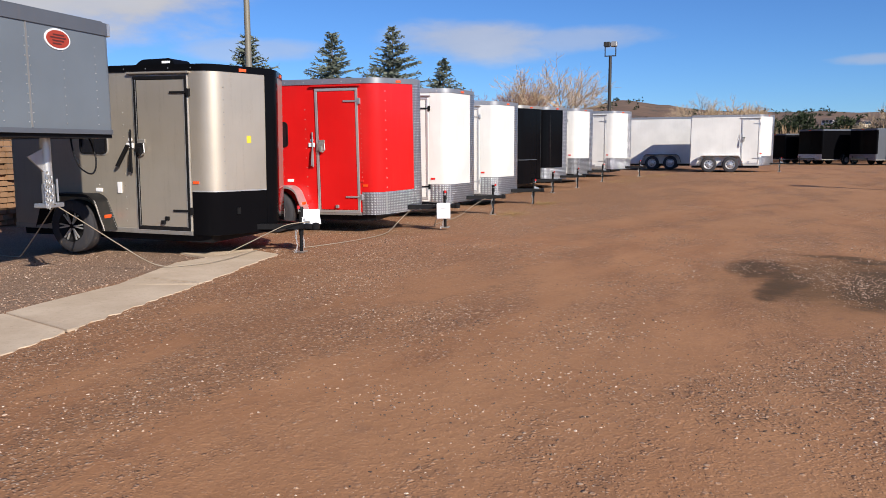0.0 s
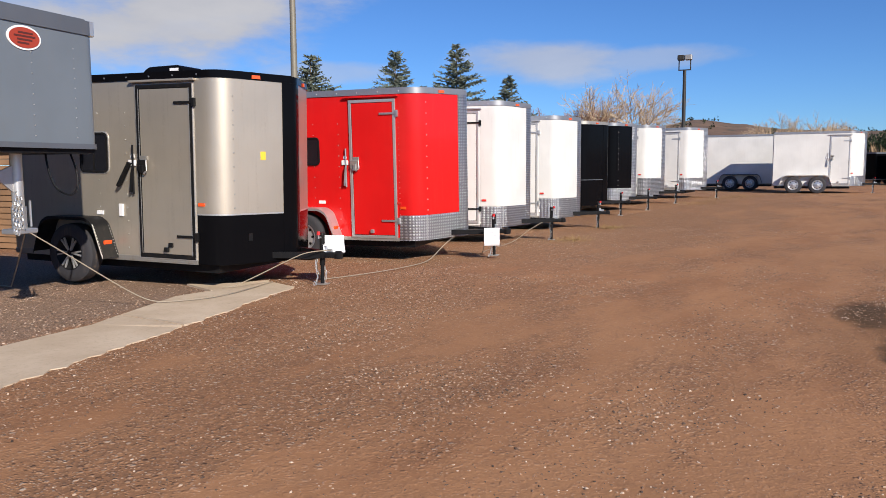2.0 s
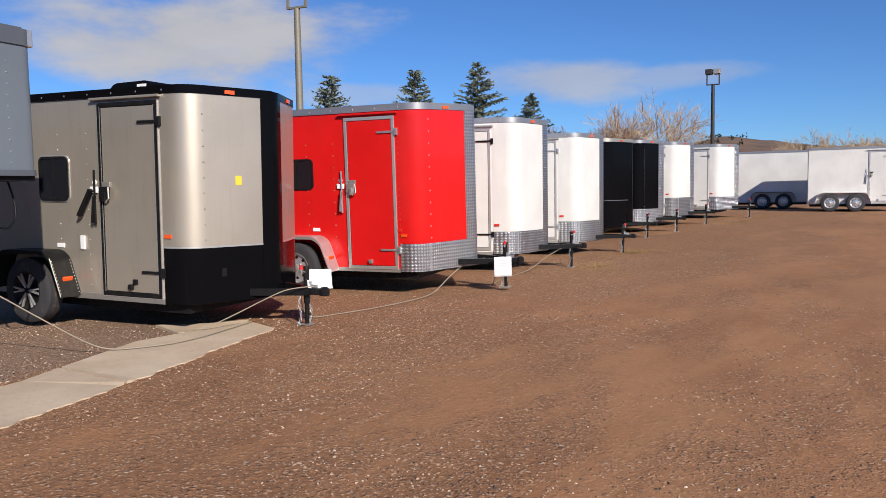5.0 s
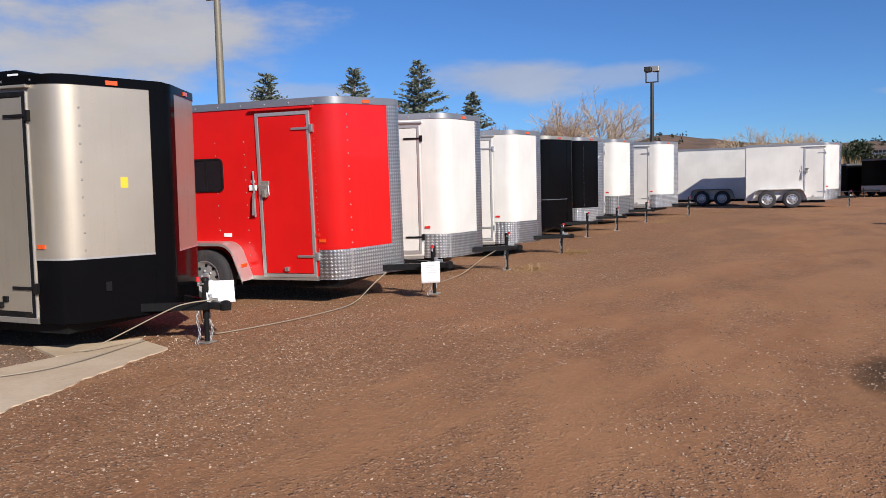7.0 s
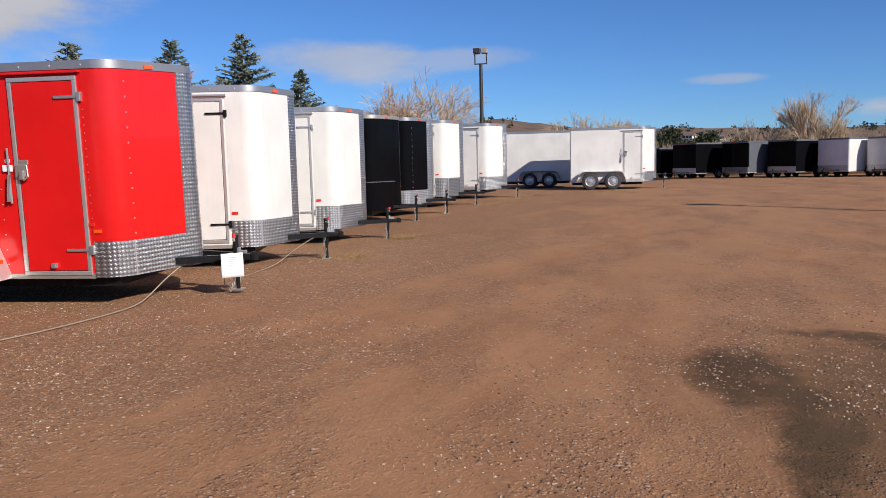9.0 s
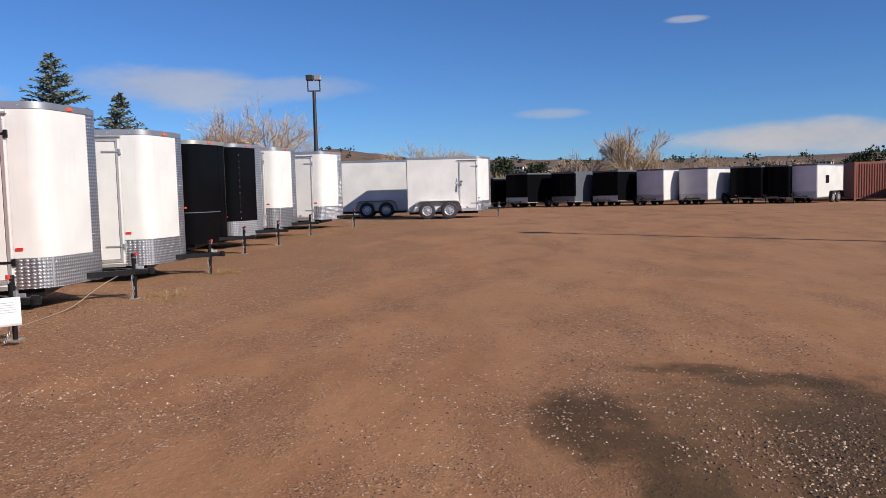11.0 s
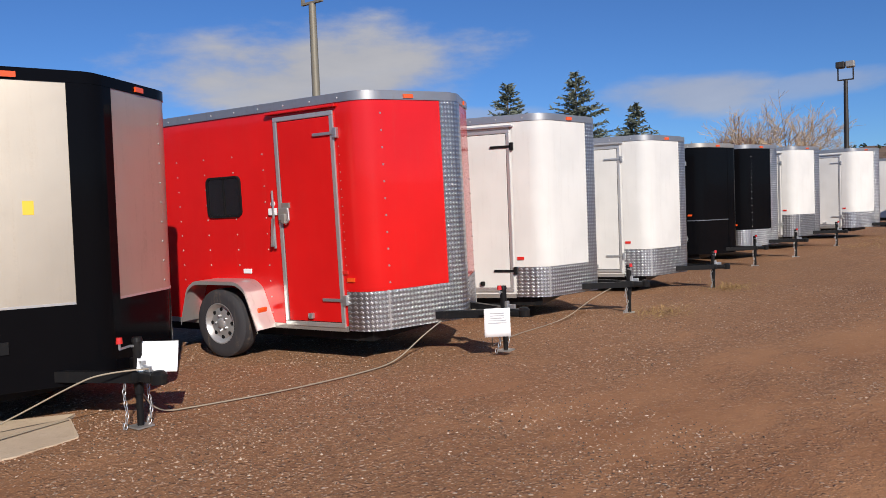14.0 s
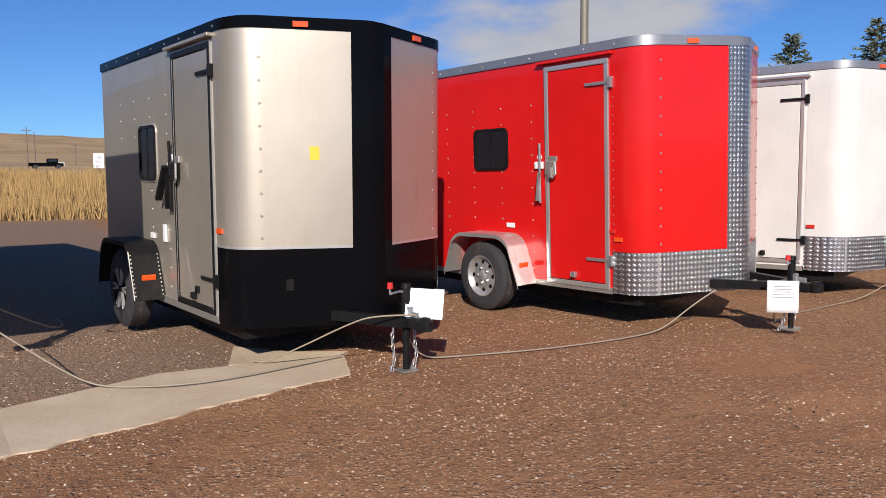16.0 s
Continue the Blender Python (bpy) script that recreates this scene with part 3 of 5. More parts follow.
# ---- ground ----
def ground_material():
    m, N, b, pos = material("gravel_yard")
    sep = N.n("ShaderNodeSeparateXYZ")
    N.link(pos, sep.inputs[0])
    drawn = N.n("ShaderNodeMapping")
    drawn.inputs["Scale"].default_value = (0.42, 1.0, 1.0)
    drawn.inputs["Rotation"].default_value = (0, 0, radians(-12))
    N.link(pos, drawn.inputs[0])
    track = drawn.outputs[0]
    broad, mid, fine = N.noise(track, 0.33, 4, 0.55), N.noise(track, 1.5, 6, 0.66), N.noise(pos, 15, 6, 0.72)
    grit, lump = N.noise(pos, 120, 3, 0.7), N.noise(pos, 5.0, 5, 0.65)
    # packed dirt: pale wheel lanes and redder, darker stretches
    dirt = N.mix(N.ramp(mid, 0.32, 0.68), (0.318, 0.149, 0.071), (0.412, 0.207, 0.101))
    dirt = N.mix(N.ramp(broad, 0.38, 0.62, 0.0, 0.7), dirt, (0.385, 0.198, 0.099))
    dirt = N.mix(N.math("MULTIPLY", N.ramp(lump, 0.5, 0.75), 0.45), dirt, (0.22, 0.118, 0.072))
    dirt = N.mix(N.math("MULTIPLY", N.ramp(fine, 0.52, 0.74), 0.4), dirt, (0.20, 0.11, 0.068))
    # drifts of loose gravel, thicker towards the parked row
    lane = N.math("ADD", sep.outputs[1], N.math("MULTIPLY", N.math("SUBTRACT", mid, 0.5), 3.5))
    drift = N.ramp(N.math("ADD", N.noise(track, 0.9, 6, 0.7), N.ramp(lane, -4.5, -1.0, 0.0, 0.16)), 0.45, 0.64, 0.16, 1.0)
    tone = dirt
    relief = N.math("MULTIPLY", fine, 0.4)
    for scale, low, share in ((62.0, 0.30, 0.95), (30.0, 0.66, 0.8)):
        cells = N.n("ShaderNodeTexVoronoi", in_Scale=scale)
        N.link(pos, cells.inputs["Vector"])
        rgb = N.n("ShaderNodeSeparateColor")
        N.link(cells.outputs["Color"], rgb.inputs[0])
        round_ = N.ramp(cells.outputs["Distance"], 0.28, 0.50, 1.0, 0.0)
        there = N.math("MULTIPLY", N.math("MULTIPLY", N.ramp(rgb.outputs[0], low, low + 0.05), round_), N.math("MULTIPLY", drift, share))
        hue = N.n("ShaderNodeValToRGB")
        for p, c in ((0.0, (0.08, 0.048, 0.034)), (0.26, (0.31, 0.17, 0.10)), (0.6, (0.45, 0.265, 0.16)), (0.84, (0.43, 0.29, 0.20)), (0.95, (0.58, 0.45, 0.34))):
            hue.color_ramp.elements.new(p).color = (*c, 1)
        hue.color_ramp.elements[-1].color = (0.60, 0.48, 0.37, 1)
        N.link(rgb.outputs[1], hue.inputs[0])
        tone = N.mix(there, tone, hue.outputs[0])
        # shade between the pebbles is painted in as dark gaps
        gap = N.math("MULTIPLY", N.ramp(cells.outputs["Distance"], 0.42, 0.62), N.math("MULTIPLY", drift, 0.26))
        tone = N.mix(gap, tone, (0.085, 0.05, 0.036))
        relief = N.math("ADD", relief, N.math("MULTIPLY", there, 18.0 / scale))
    tone = N.mix(N.math("MULTIPLY", N.ramp(grit, 0.6, 0.75), 0.3), tone, (0.08, 0.048, 0.034))
    # old oily stain with a ragged edge
    stain = None
    warp = N.math("SUBTRACT", N.math("ADD", N.math("MULTIPLY", N.noise(pos, 1.9, 6, 0.7), 0.65), N.math("MULTIPLY", lump, 0.35)), 0.5)
    for cx, cy, rx, ry in ((-1.18, -5.92, 0.58, 0.25), (-1.5, -6.1, 0.45, 0.2), (-2.0, -6.3, 0.45, 0.17), (-2.65, -6.2, 0.45, 0.15), (0.05, -6.7, 0.16, 0.35), (-0.25, -7.35, 0.2, 0.5), (-1.6, -7.15, 0.7, 0.26), (-2.5, -6.98, 0.65, 0.22), (-1.2, -7.6, 0.7, 0.35), (-2.6, -7.4, 0.9, 0.4)):
        u = N.math("DIVIDE", N.math("SUBTRACT", sep.outputs[0], cx), rx)
        v = N.math("DIVIDE", N.math("SUBTRACT", sep.outputs[1], cy), ry)
        d = N.math("MAXIMUM", 0.0, N.math("SUBTRACT", 1.0, N.math("MULTIPLY", 0.5, N.math("ADD", N.math("MULTIPLY", u, u), N.math("MULTIPLY", v, v)))))
        stain = d if stain is None else N.math("ADD", stain, N.math("MULTIPLY", d, 0.8))
    soaked = N.ramp(stain, 0.0, 0.4)
    stain = N.ramp(N.math("ADD", N.math("MINIMUM", stain, 0.9), N.math("MULTIPLY", warp, 3.6)), -0.25, 0.95, 0.0, 0.86)
    stain = N.math("MULTIPLY", stain, soaked)
    tone = N.mix(stain, tone, N.mix(fine, (0.030, 0.019, 0.008), (0.075, 0.046, 0.020)))
    # damp core, then a wide smooth darkening of the ground colour around it
    u, v = N.math("DIVIDE", N.math("ADD", sep.outputs[0], 1.7), 1.7), N.math("DIVIDE", N.math("ADD", sep.outputs[1], 6.9), 0.95)
    damp = N.math("SUBTRACT", 1.0, N.math("ADD", N.math("MULTIPLY", u, u), N.math("MULTIPLY", v, v)))
    patchy = N.ramp(N.math("ADD", damp, N.math("MULTIPLY", warp, 3.0)), -0.5, 0.9)
    damp = N.math("ADD", N.math("MULTIPLY", N.ramp(damp, -0.4, 0.4, 0.0, 0.5), patchy), N.ramp(damp, -2.2, 0.6, 0.0, 0.25))
    tone = N.mix(damp, tone, (0.10, 0.060, 0.030))
    # greyer crushed stone behind the concrete strip
    grey = N.math("MULTIPLY", N.ramp(N.math("ADD", N.math("SUBTRACT", sep.outputs[1], N.math("MULTIPLY", sep.outputs[0], 0.25)), N.math("MULTIPLY", warp, 1.2)), 0.85, 1.25), N.ramp(sep.outputs[0], -2.8, -1.9, 0.55, 0.0))
    tone = N.mix(grey, tone, N.mix(N.ramp(N.noise(pos, 45, 4, 0.75), 0.38, 0.62), (0.085, 0.066, 0.054), (0.34, 0.27, 0.215)))
    # dry grass beyond the yard
    field = N.math("MAXIMUM", N.ramp(N.math("ADD", sep.outputs[1], N.math("MULTIPLY", broad, 6.0)), 25.0, 29.0), N.ramp(sep.outputs[0], 68.0, 76.0))
    straw = N.mix(fine, (0.30, 0.18, 0.07), (0.50, 0.33, 0.14))
    N.link(N.mix(field, tone, straw), b.inputs["Base Color"])
    N.link(N.ramp(stain, 0.0, 0.8, 0.95, 0.8), b.inputs["Roughness"])
    b.inputs["Specular IOR Level"].default_value = 0.15
    bump(N, b, N.math("ADD", relief, N.math("MULTIPLY", lump, 0.3)), 0.9, 0.02)
    return m


M["ground"] = ground_material()


def ground():
    xs = sorted({*np.linspace(-16, 30, 70).round(3), *np.linspace(30, 90, 16).round(3), *(-40, -120, -400, -2500, 150, 400, 1000, 2500)})
    ys = sorted({*np.linspace(-14, 6, 40).round(3), *np.linspace(6, 60, 14).round(3), *(-40, -120, -400, -2500, 150, 400, 1000, 2500)})
    bm = bmesh.new()
    g = [[bm.verts.new((x, y, rise(x, y) + (0.012 * noise.noise((x * 0.7, y * 0.7, 0)) if abs(y) < 15 else 0))) for y in ys] for x in xs]
    for i in range(len(xs) - 1):
        for j in range(len(ys) - 1):
            bm.faces.new((g[i][j], g[i + 1][j], g[i + 1][j + 1], g[i][j + 1]))
    return tagged(part("ground", bm, "ground", smooth=True), "brown dirt and gravel yard with tyre wear and a damp stain", "ground", kind="structure")


ground()


# ---- the parked row ----
gold = cargo_trailer("champagne and black cargo trailer with a side door and roof vent", -2.324, 0.219, 8.95, w=1.75, n=0.38, length=3.05, zb=0.31, zr=2.315, lean=0.86, lift=0.018, skin="champagne", trim="black",
                     guard="black", guard_top=0.81, nose="black", c=0.17, door=(0.315, 0.77, 0.315, 2.20), door_frame="frame", window=(1.73, 1.47, 0.42, 0.45), wheels=(1.95,),
                     fender_mat="frame", rim="black", hinge="frame", jack_y=0.72, jack_top=0.56, reach=0.95)
red = cargo_trailer("bright red cargo trailer with diamond plate nose and side window", 0.894, -0.189, 10.14, w=1.8, n=0.40, length=3.1, zb=0.33, zr=2.375, skin="red", guard_top=0.645, c=0.18,
                    door=(0.31, 0.72, 0.32, 2.25), window=(1.76, 1.55, 0.48, 0.40), wheels=(1.72,), fender_mat="alu", roll=-1.75, lift=0.042)
cargo_trailer("white cargo trailer with diamond plate stone guard", 3.797, 0.208, 21.4, dots=False, c=0.19, n=0.42, hinge="frame", guard_top=0.65, door=(0.41, 0.72, 0.36, 2.28))
cargo_trailer("white cargo trailer parked beside a black one", 6.956, 0.499, 18.5, zr=2.39, lift=-0.03, dots=False, c=0.19, n=0.42, guard_top=0.70, door=(0.42, 0.72, 0.355, 2.27), guard="atp")
cargo_trailer("plain glossy black cargo trailer with bare front", 10.84, 1.313, 12.0, skin="black", nose="black", guard="black", trim="dull", guard_top=0.95, dots=False, c=0.234)
cargo_trailer("black cargo trailer with silver riveted corner trim", 12.91, 1.21, 9.0, skin="black", dots=True, c=0.234, guard_top=0.64)
cargo_trailer("white cargo trailer parked after the black ones", 15.76, 1.20, 11.8, dots=False, c=0.234, guard_top=0.82, guard="atp_dark")
cargo_trailer("white cargo trailer with a narrow side door", 19.50, 0.76, 2.1, dots=False, c=0.234, guard_top=0.72)
cargo_trailer("white tandem axle cargo trailer parked side on", 26.67, -3.713, 7.6, w=2.1, n=0.52, length=2.9, dots=False, wheels=(1.26, 2.14), guard_top=0.69, door=(0.13, 0.72, 0.355, 2.27), fender_mat="white")
# dark slate fenders: the shadow over its wheels is put into their paint
cargo_trailer("white tandem axle cargo trailer half in shadow", 29.20, 4.20, 187.0, w=2.1, n=0.5, length=4.54, zr=2.505, dots=False, wheels=(2.75, 3.6), guard_top=0.7, fender_mat="slate")


def on(thing, x, y, z):
    """A place in a thing's own axes, in the world."""
    bpy.context.view_layer.update()
    return thing.matrix_world @ Vector((x, y, z))


def add_gold_details(t):
    h = 0.875
    bm = boxes((-0.52, -0.12, 0.75, 1.35, 2.34, 2.365), bev=0.01)
    part("vent_base", bm, "black", t)
    bm = bmesh.new()
    pts = fillet([(0.75, 2.365), (0.80, 2.455), (1.25, 2.445), (1.36, 2.365)], [0.05, 0.05])
    for x0, x1 in ((-0.5, -0.14),):
        a, b = [bm.verts.new((x0, p.x, p.y)) for p in pts], [bm.verts.new((x1, p.x, p.y)) for p in pts]
        for k in range(len(pts) - 1):
            bm.faces.new((a[k], a[k + 1], b[k + 1], b[k]))
        bm.faces.new(a), bm.faces.new(b[::-1]), bm.faces.new((a[0], b[0], b[-1], a[-1]))
    part("vent_hood", bm, "black", t, "black plastic roof vent hood", True)
    part("vent_label", boxes((-0.508, -0.501, 0.82, 0.94, 2.39, 2.42)), "paper", t)
    path = trailer_outline(1.75, 0.38, 3.05)
    part("sticker", band(stretch(path, -0.45, -0.385), 1.40, 1.49, 0.0075, 0.001), "yellow", t, "yellow paper sticker")
    part("port_cover", boxes((-h - 0.02, -h, 1.32, 1.38, 0.76, 0.90), bev=0.006), "paper", t, "white power port cover")
    part("reflector_plate", boxes((-h - 0.012, -h, 1.62, 1.72, 0.77, 0.815), bev=0.004), "paper", t)
    bm = bmesh.new()
    beam(bm, (-h - 0.05, 1.17, 1.36), (-h - 0.06, 1.33, 1.10), 0.05, 0.03)
    part("grab_strap", bm, "frame", t, "black strap hanging from the latch")
    part("door_clip", boxes((-h - 0.03, -h, 0.62, 0.68, 0.44, 0.49), bev=0.006), "frame", t)
    part("wiring_box", band(stretch(path, -0.62, -0.57), 0.52, 0.60, 0.008, 0.012), "frame", t)
    part("side_rail", boxes((-0.012 - h, -h + 0.002, 0.30, 3.05, 0.275, 0.325), bev=0.003), "dull", t)


add_gold_details(gold)
part("side_reflector", boxes((-0.91, -0.9, 1.45, 1.56, 0.80, 0.845), bev=0.004), "paper", red, "small white plate above the fender")
for dy, dz in ((0.30, 0.80),):
    part("side_marker", boxes((-0.915, -0.9, dy - 0.05, dy + 0.03, dz, dz + 0.035), bev=0.004), "redlens", red, "red side marker lamp")


def curled_sheet(name, label, w, hgt, curl, lines):
    """A sheet of paper hung by its top edge, x across, z up, bending towards -y."""
    t = tagged(new(name), label, "sign")
    bm = bmesh.new()
    g = []
    for i in range(7):
        row = []
        for j in range(6):
            u, v = i / 6 - 0.5, j / 5
            row.append(bm.verts.new((u * w, -curl * (u * u * 1.6 + (1 - v) ** 2 * 0.5), -hgt * (1 - v))))
        g.append(row)
    for i in range(6):
        for j in range(5):
            bm.faces.new((g[i][j], g[i + 1][j], g[i + 1][j + 1], g[i][j + 1]))
    s = part("sheet", bm, "paper", t, smooth=True)
    mod = s.modifiers.new("thick", "SOLIDIFY")
    mod.thickness = 0.0015
    for k in range(lines):
        wd = w * (0.28 if k < 2 else 0.36) * (1 - 0.25 * (k % 3 == 2))
        part("print_line", boxes((-wd, wd, -0.0045 - curl * 0.75, -0.003 - curl * 0.75, -hgt * (0.16 + 0.085 * k) - 0.004, -hgt * (0.16 + 0.085 * k) + 0.003)), "print", t)
    return t


paper = curled_sheet("paper_sign", "white printed price sheet hung on the red trailer's jack", 0.235, 0.255, 0.01, 5)
paper.matrix_world = pose(0.848, -1.035, 0.458, 0, 0, -42)
paper = curled_sheet("paper_sign", "curled white sheet leaning on the coupler of the champagne trailer", 0.25, 0.20, 0.09, 0)
paper.matrix_world = pose(-2.08, -0.54, 0.555, -10, 3, -34)


# ---- gooseneck trailer ----
def gooseneck():
    t = tagged(new("gooseneck_trailer"), "tall grey gooseneck trailer with an oval orange badge", "trailer")
    t.matrix_world = pose(-5.3, 0.0, 0, 0, 0, 9.6)
    h, length = 0.79, 8.8
    nose = fillet([(-h, 2.2), (-h, 0), (h, 0), (h, 2.2)], [0.12, 0.10])
    part("nose_box", prism(nose, 1.53, 2.62), "grey", t, smooth=True)
    part("nose_trim", band(nose, 2.50, 2.625, 0, 0.014), "slate", t, smooth=True)
    part("nose_sill", band(nose, 1.50, 1.545, -0.004, 0.018), "slate", t, smooth=True)
    part("nose_floor", boxes((-h + 0.02, h - 0.02, 0.03, 2.2, 1.46, 1.53)), "frame", t)
    part("nose_roof", prism(shift(nose, -0.03), 2.62, 2.645), "slate", t)
    for s in (-1, 1):
        part("corner_cap", boxes((s * (h - 0.03) - 0.035, s * (h - 0.03) + 0.035, -0.005, 0.05, 2.495, 2.63), bev=0.012), "alu", t)
    part("body", boxes((-h, h, 2.2, length, 0.45, 2.62), bev=0.03), "grey", t)
    part("body_trim", boxes((-h - 0.014, h + 0.014, 2.19, length + 0.014, 2.50, 2.626), bev=0.01), "slate", t)
    part("bottom_rail", boxes((-h - 0.01, h + 0.01, 2.19, length + 0.01, 0.40, 0.46)), "dull", t)
    part("seam", boxes((-0.32, -0.305, -0.006, 0.001, 1.55, 2.50)), "dull", t)
    pts = [((x, 0.0, 1.60 + 0.085 * k), (0, -1, 0)) for x in (-0.62, -0.34, -0.285, 0.12, 0.55) for k in range(10)]
    rivets(t, pts, "alu", 0.006)
    # oval badge
    for name, rx, rz, y, mat, lab in (("badge_rim", 0.160, 0.098, -0.008, "paper", "white oval badge rim"), ("badge", 0.143, 0.082, -0.012, "logo", "orange oval badge")):
        bm = bmesh.new()
        ring = [[bm.verts.new((0.06 + math.cos(k * math.tau / 40) * rx, yy, 2.385 + math.sin(k * math.tau / 40) * rz)) for k in range(40)] for yy in (y, 0.0)]
        for k in range(40):
            bm.faces.new((ring[0][k], ring[0][(k + 1) % 40], ring[1][(k + 1) % 40], ring[1][k]))
        bm.faces.new(ring[0]), bm.faces.new(ring[1][::-1])
        part(name, bm, mat, t, lab)
    for z, x0, x1 in ((2.425, 0.0, 0.14), (2.398, -0.04, 0.16), (2.37, -0.01, 0.13), (2.342, -0.01, 0.10)):
        part("badge_bar", boxes((x0, x1, -0.0145, -0.012, z - 0.008, z + 0.006)), "logo_dark", t)
    # coupler tube, chains, landing jack
    part("neck_tube", tube(bmesh.new(), (0.26, 0.42, 0.98), (0.26, 0.42, 1.47), 0.05, sides=16), "alu", t, smooth=True)
    part("coupler_body", tube(bmesh.new(), (0.26, 0.42, 0.80), (0.26, 0.42, 1.0), 0.062, sides=16), "steel", t, smooth=True)
    part("coupler_base", boxes((0.14, 0.38, 0.34, 0.50, 0.765, 0.81), bev=0.008), "steel", t)
    part("coupler_handle", tube(bmesh.new(), (0.36, 0.40, 0.82), (0.36, 0.40, 1.05), 0.011, sides=8), "steel", t)
    bm = bmesh.new()
    v = [bm.verts.new(p) for p in ((0.22, 0.41, 1.36), (0.22, 0.41, 1.12), (0.02, 0.41, 1.28), (0.22, 0.43, 1.36), (0.22, 0.43, 1.12), (0.02, 0.43, 1.28))]
    for f in ((0, 1, 2), (5, 4, 3), (0, 3, 4, 1), (1, 4, 5, 2), (2, 5, 3, 0)):
        bm.faces.new([v[i] for i in f])
    part("gusset", bm, "alu", t)
    for cx, top, n in ((0.18, 1.10, 8), (0.22, 1.06, 6), (0.15, 1.02, 6)):
        for k in range(n):
            bm = bmesh.new()
            z = top - 0.045 * k
            for a in range(8):
                f = lambda q: (cx + math.cos(q) * (0.018 if k % 2 else 0.004), 0.34 + math.cos(q) * (0.004 if k % 2 else 0.018), z + math.sin(q) * 0.032)  # noqa: E731
                tube(bm, f(a * math.tau / 8), f((a + 1) * math.tau / 8), 0.006, sides=5)
            part("chain_link", bm, "alu", t)
    cable("brake_cable", [(0.42, 0.25, 1.48), (0.40, 0.20, 1.2), (0.55, 0.15, 1.08), (0.70, 0.2, 1.12), (0.74, 0.22, 1.3), (0.72, 0.3, 1.5)], 0.009, "frame", t)
    for y in (5.4, 6.3):
        for s in (-1, 1):
            wheel(t, s * (h + 0.0), y, s)
    for s in (-1, 1):
        part("landing_leg", boxes((s * 0.6 - 0.04, s * 0.6 + 0.04, 2.5, 2.6, 0.0, 0.45), bev=0.006), "frame", t)
    return t


goose = gooseneck()
c1 = cable("cable", [(-2.2, -0.62, 0.40), (-2.45, -0.52, 0.41), (-2.6, -0.38, 0.33), (-2.8, -0.12, 0.17), (-2.95, 0.07, 0.06), (-3.0, 0.13, 0.032), (-3.06, 0.2, 0.036)], 0.0055, "cable")
tagged(c1, "beige cable hanging from a coupler onto the concrete strip", "cable")
c2 = cable("cable", [(-2.46, 0.04, 0.03), (-2.75, -0.04, 0.03), (-3.0, -0.11, 0.03), (-3.22, -0.17, 0.03), (-3.58, -0.2, 0.03), (-3.86, -0.1, 0.03), (-4.05, 0.03, 0.03), (-4.2, 0.11, 0.10), (-4.5, 0.21, 0.33), (-4.8, 0.31, 0.57), (-5.1, 0.41, 0.80)], 0.0058, "cable")
tagged(c2, "beige cable running from the gooseneck coupler along the concrete strip", "cable")
c3 = cable("cable", [(-2.16, -0.36, 0.30), (-2.08, -0.30, 0.12), (-1.95, -0.29, 0.02), (-1.75, -0.31, 0.012), (-1.47, -0.37, 0.012), (-1.2, -0.42, 0.012), (-0.9, -0.45, 0.012), (-0.55, -0.46, 0.012), (-0.26, -0.45, 0.012), (0.05, -0.43, 0.02), (0.25, -0.42, 0.07), (0.45, -0.45, 0.20), (0.65, -0.52, 0.33), (0.80, -0.56, 0.39), (0.95, -0.7, 0.42)], 0.0058, "cable")
tagged(c3, "beige cable lying on the gravel between two trailers", "cable")
c4 = cable("cable", [(1.02, -0.85, 0.34), (1.1, -0.75, 0.05), (1.4, -0.55, 0.012), (1.96, -0.37, 0.012), (2.4, -0.31, 0.012), (2.8, -0.25, 0.012), (3.1, -0.3, 0.06), (3.35, -0.45, 0.25), (3.55, -0.6, 0.36)], 0.0045, "cable")
tagged(c4, "thin beige cable lying between the red and white trailers", "cable")
c5 = cable("cable", [(-5.12, 0.36, 0.80), (-4.88, 0.86, 0.60), (-4.63, 1.38, 0.39), (-4.39, 1.9, 0.18), (-4.2, 2.3, 0.03), (-4.1, 2.5, 0.014), (-4.15, 2.9, 0.014)], 0.006, "cable")
tagged(c5, "beige cable hanging from the gooseneck coupler to the ground", "cable")


# ---- concrete strip ----
def concrete():
    m, N, b, pos = material("concrete")
    big, fine = N.noise(pos, 1.1, 5, 0.65), N.noise(pos, 30, 5, 0.7)
    tone = N.mix(N.ramp(big, 0.3, 0.7), (0.47, 0.355, 0.245), (0.60, 0.475, 0.345))
    tone = N.mix(N.math("MULTIPLY", N.ramp(fine, 0.5, 0.8), 0.5), tone, (0.28, 0.20, 0.14))
    N.link(tone, b.inputs["Base Color"])
    b.inputs["Roughness"].default_value = 0.9
    bump(N, b, fine, 0.4, 0.006)
    return m


M["concrete"] = concrete()


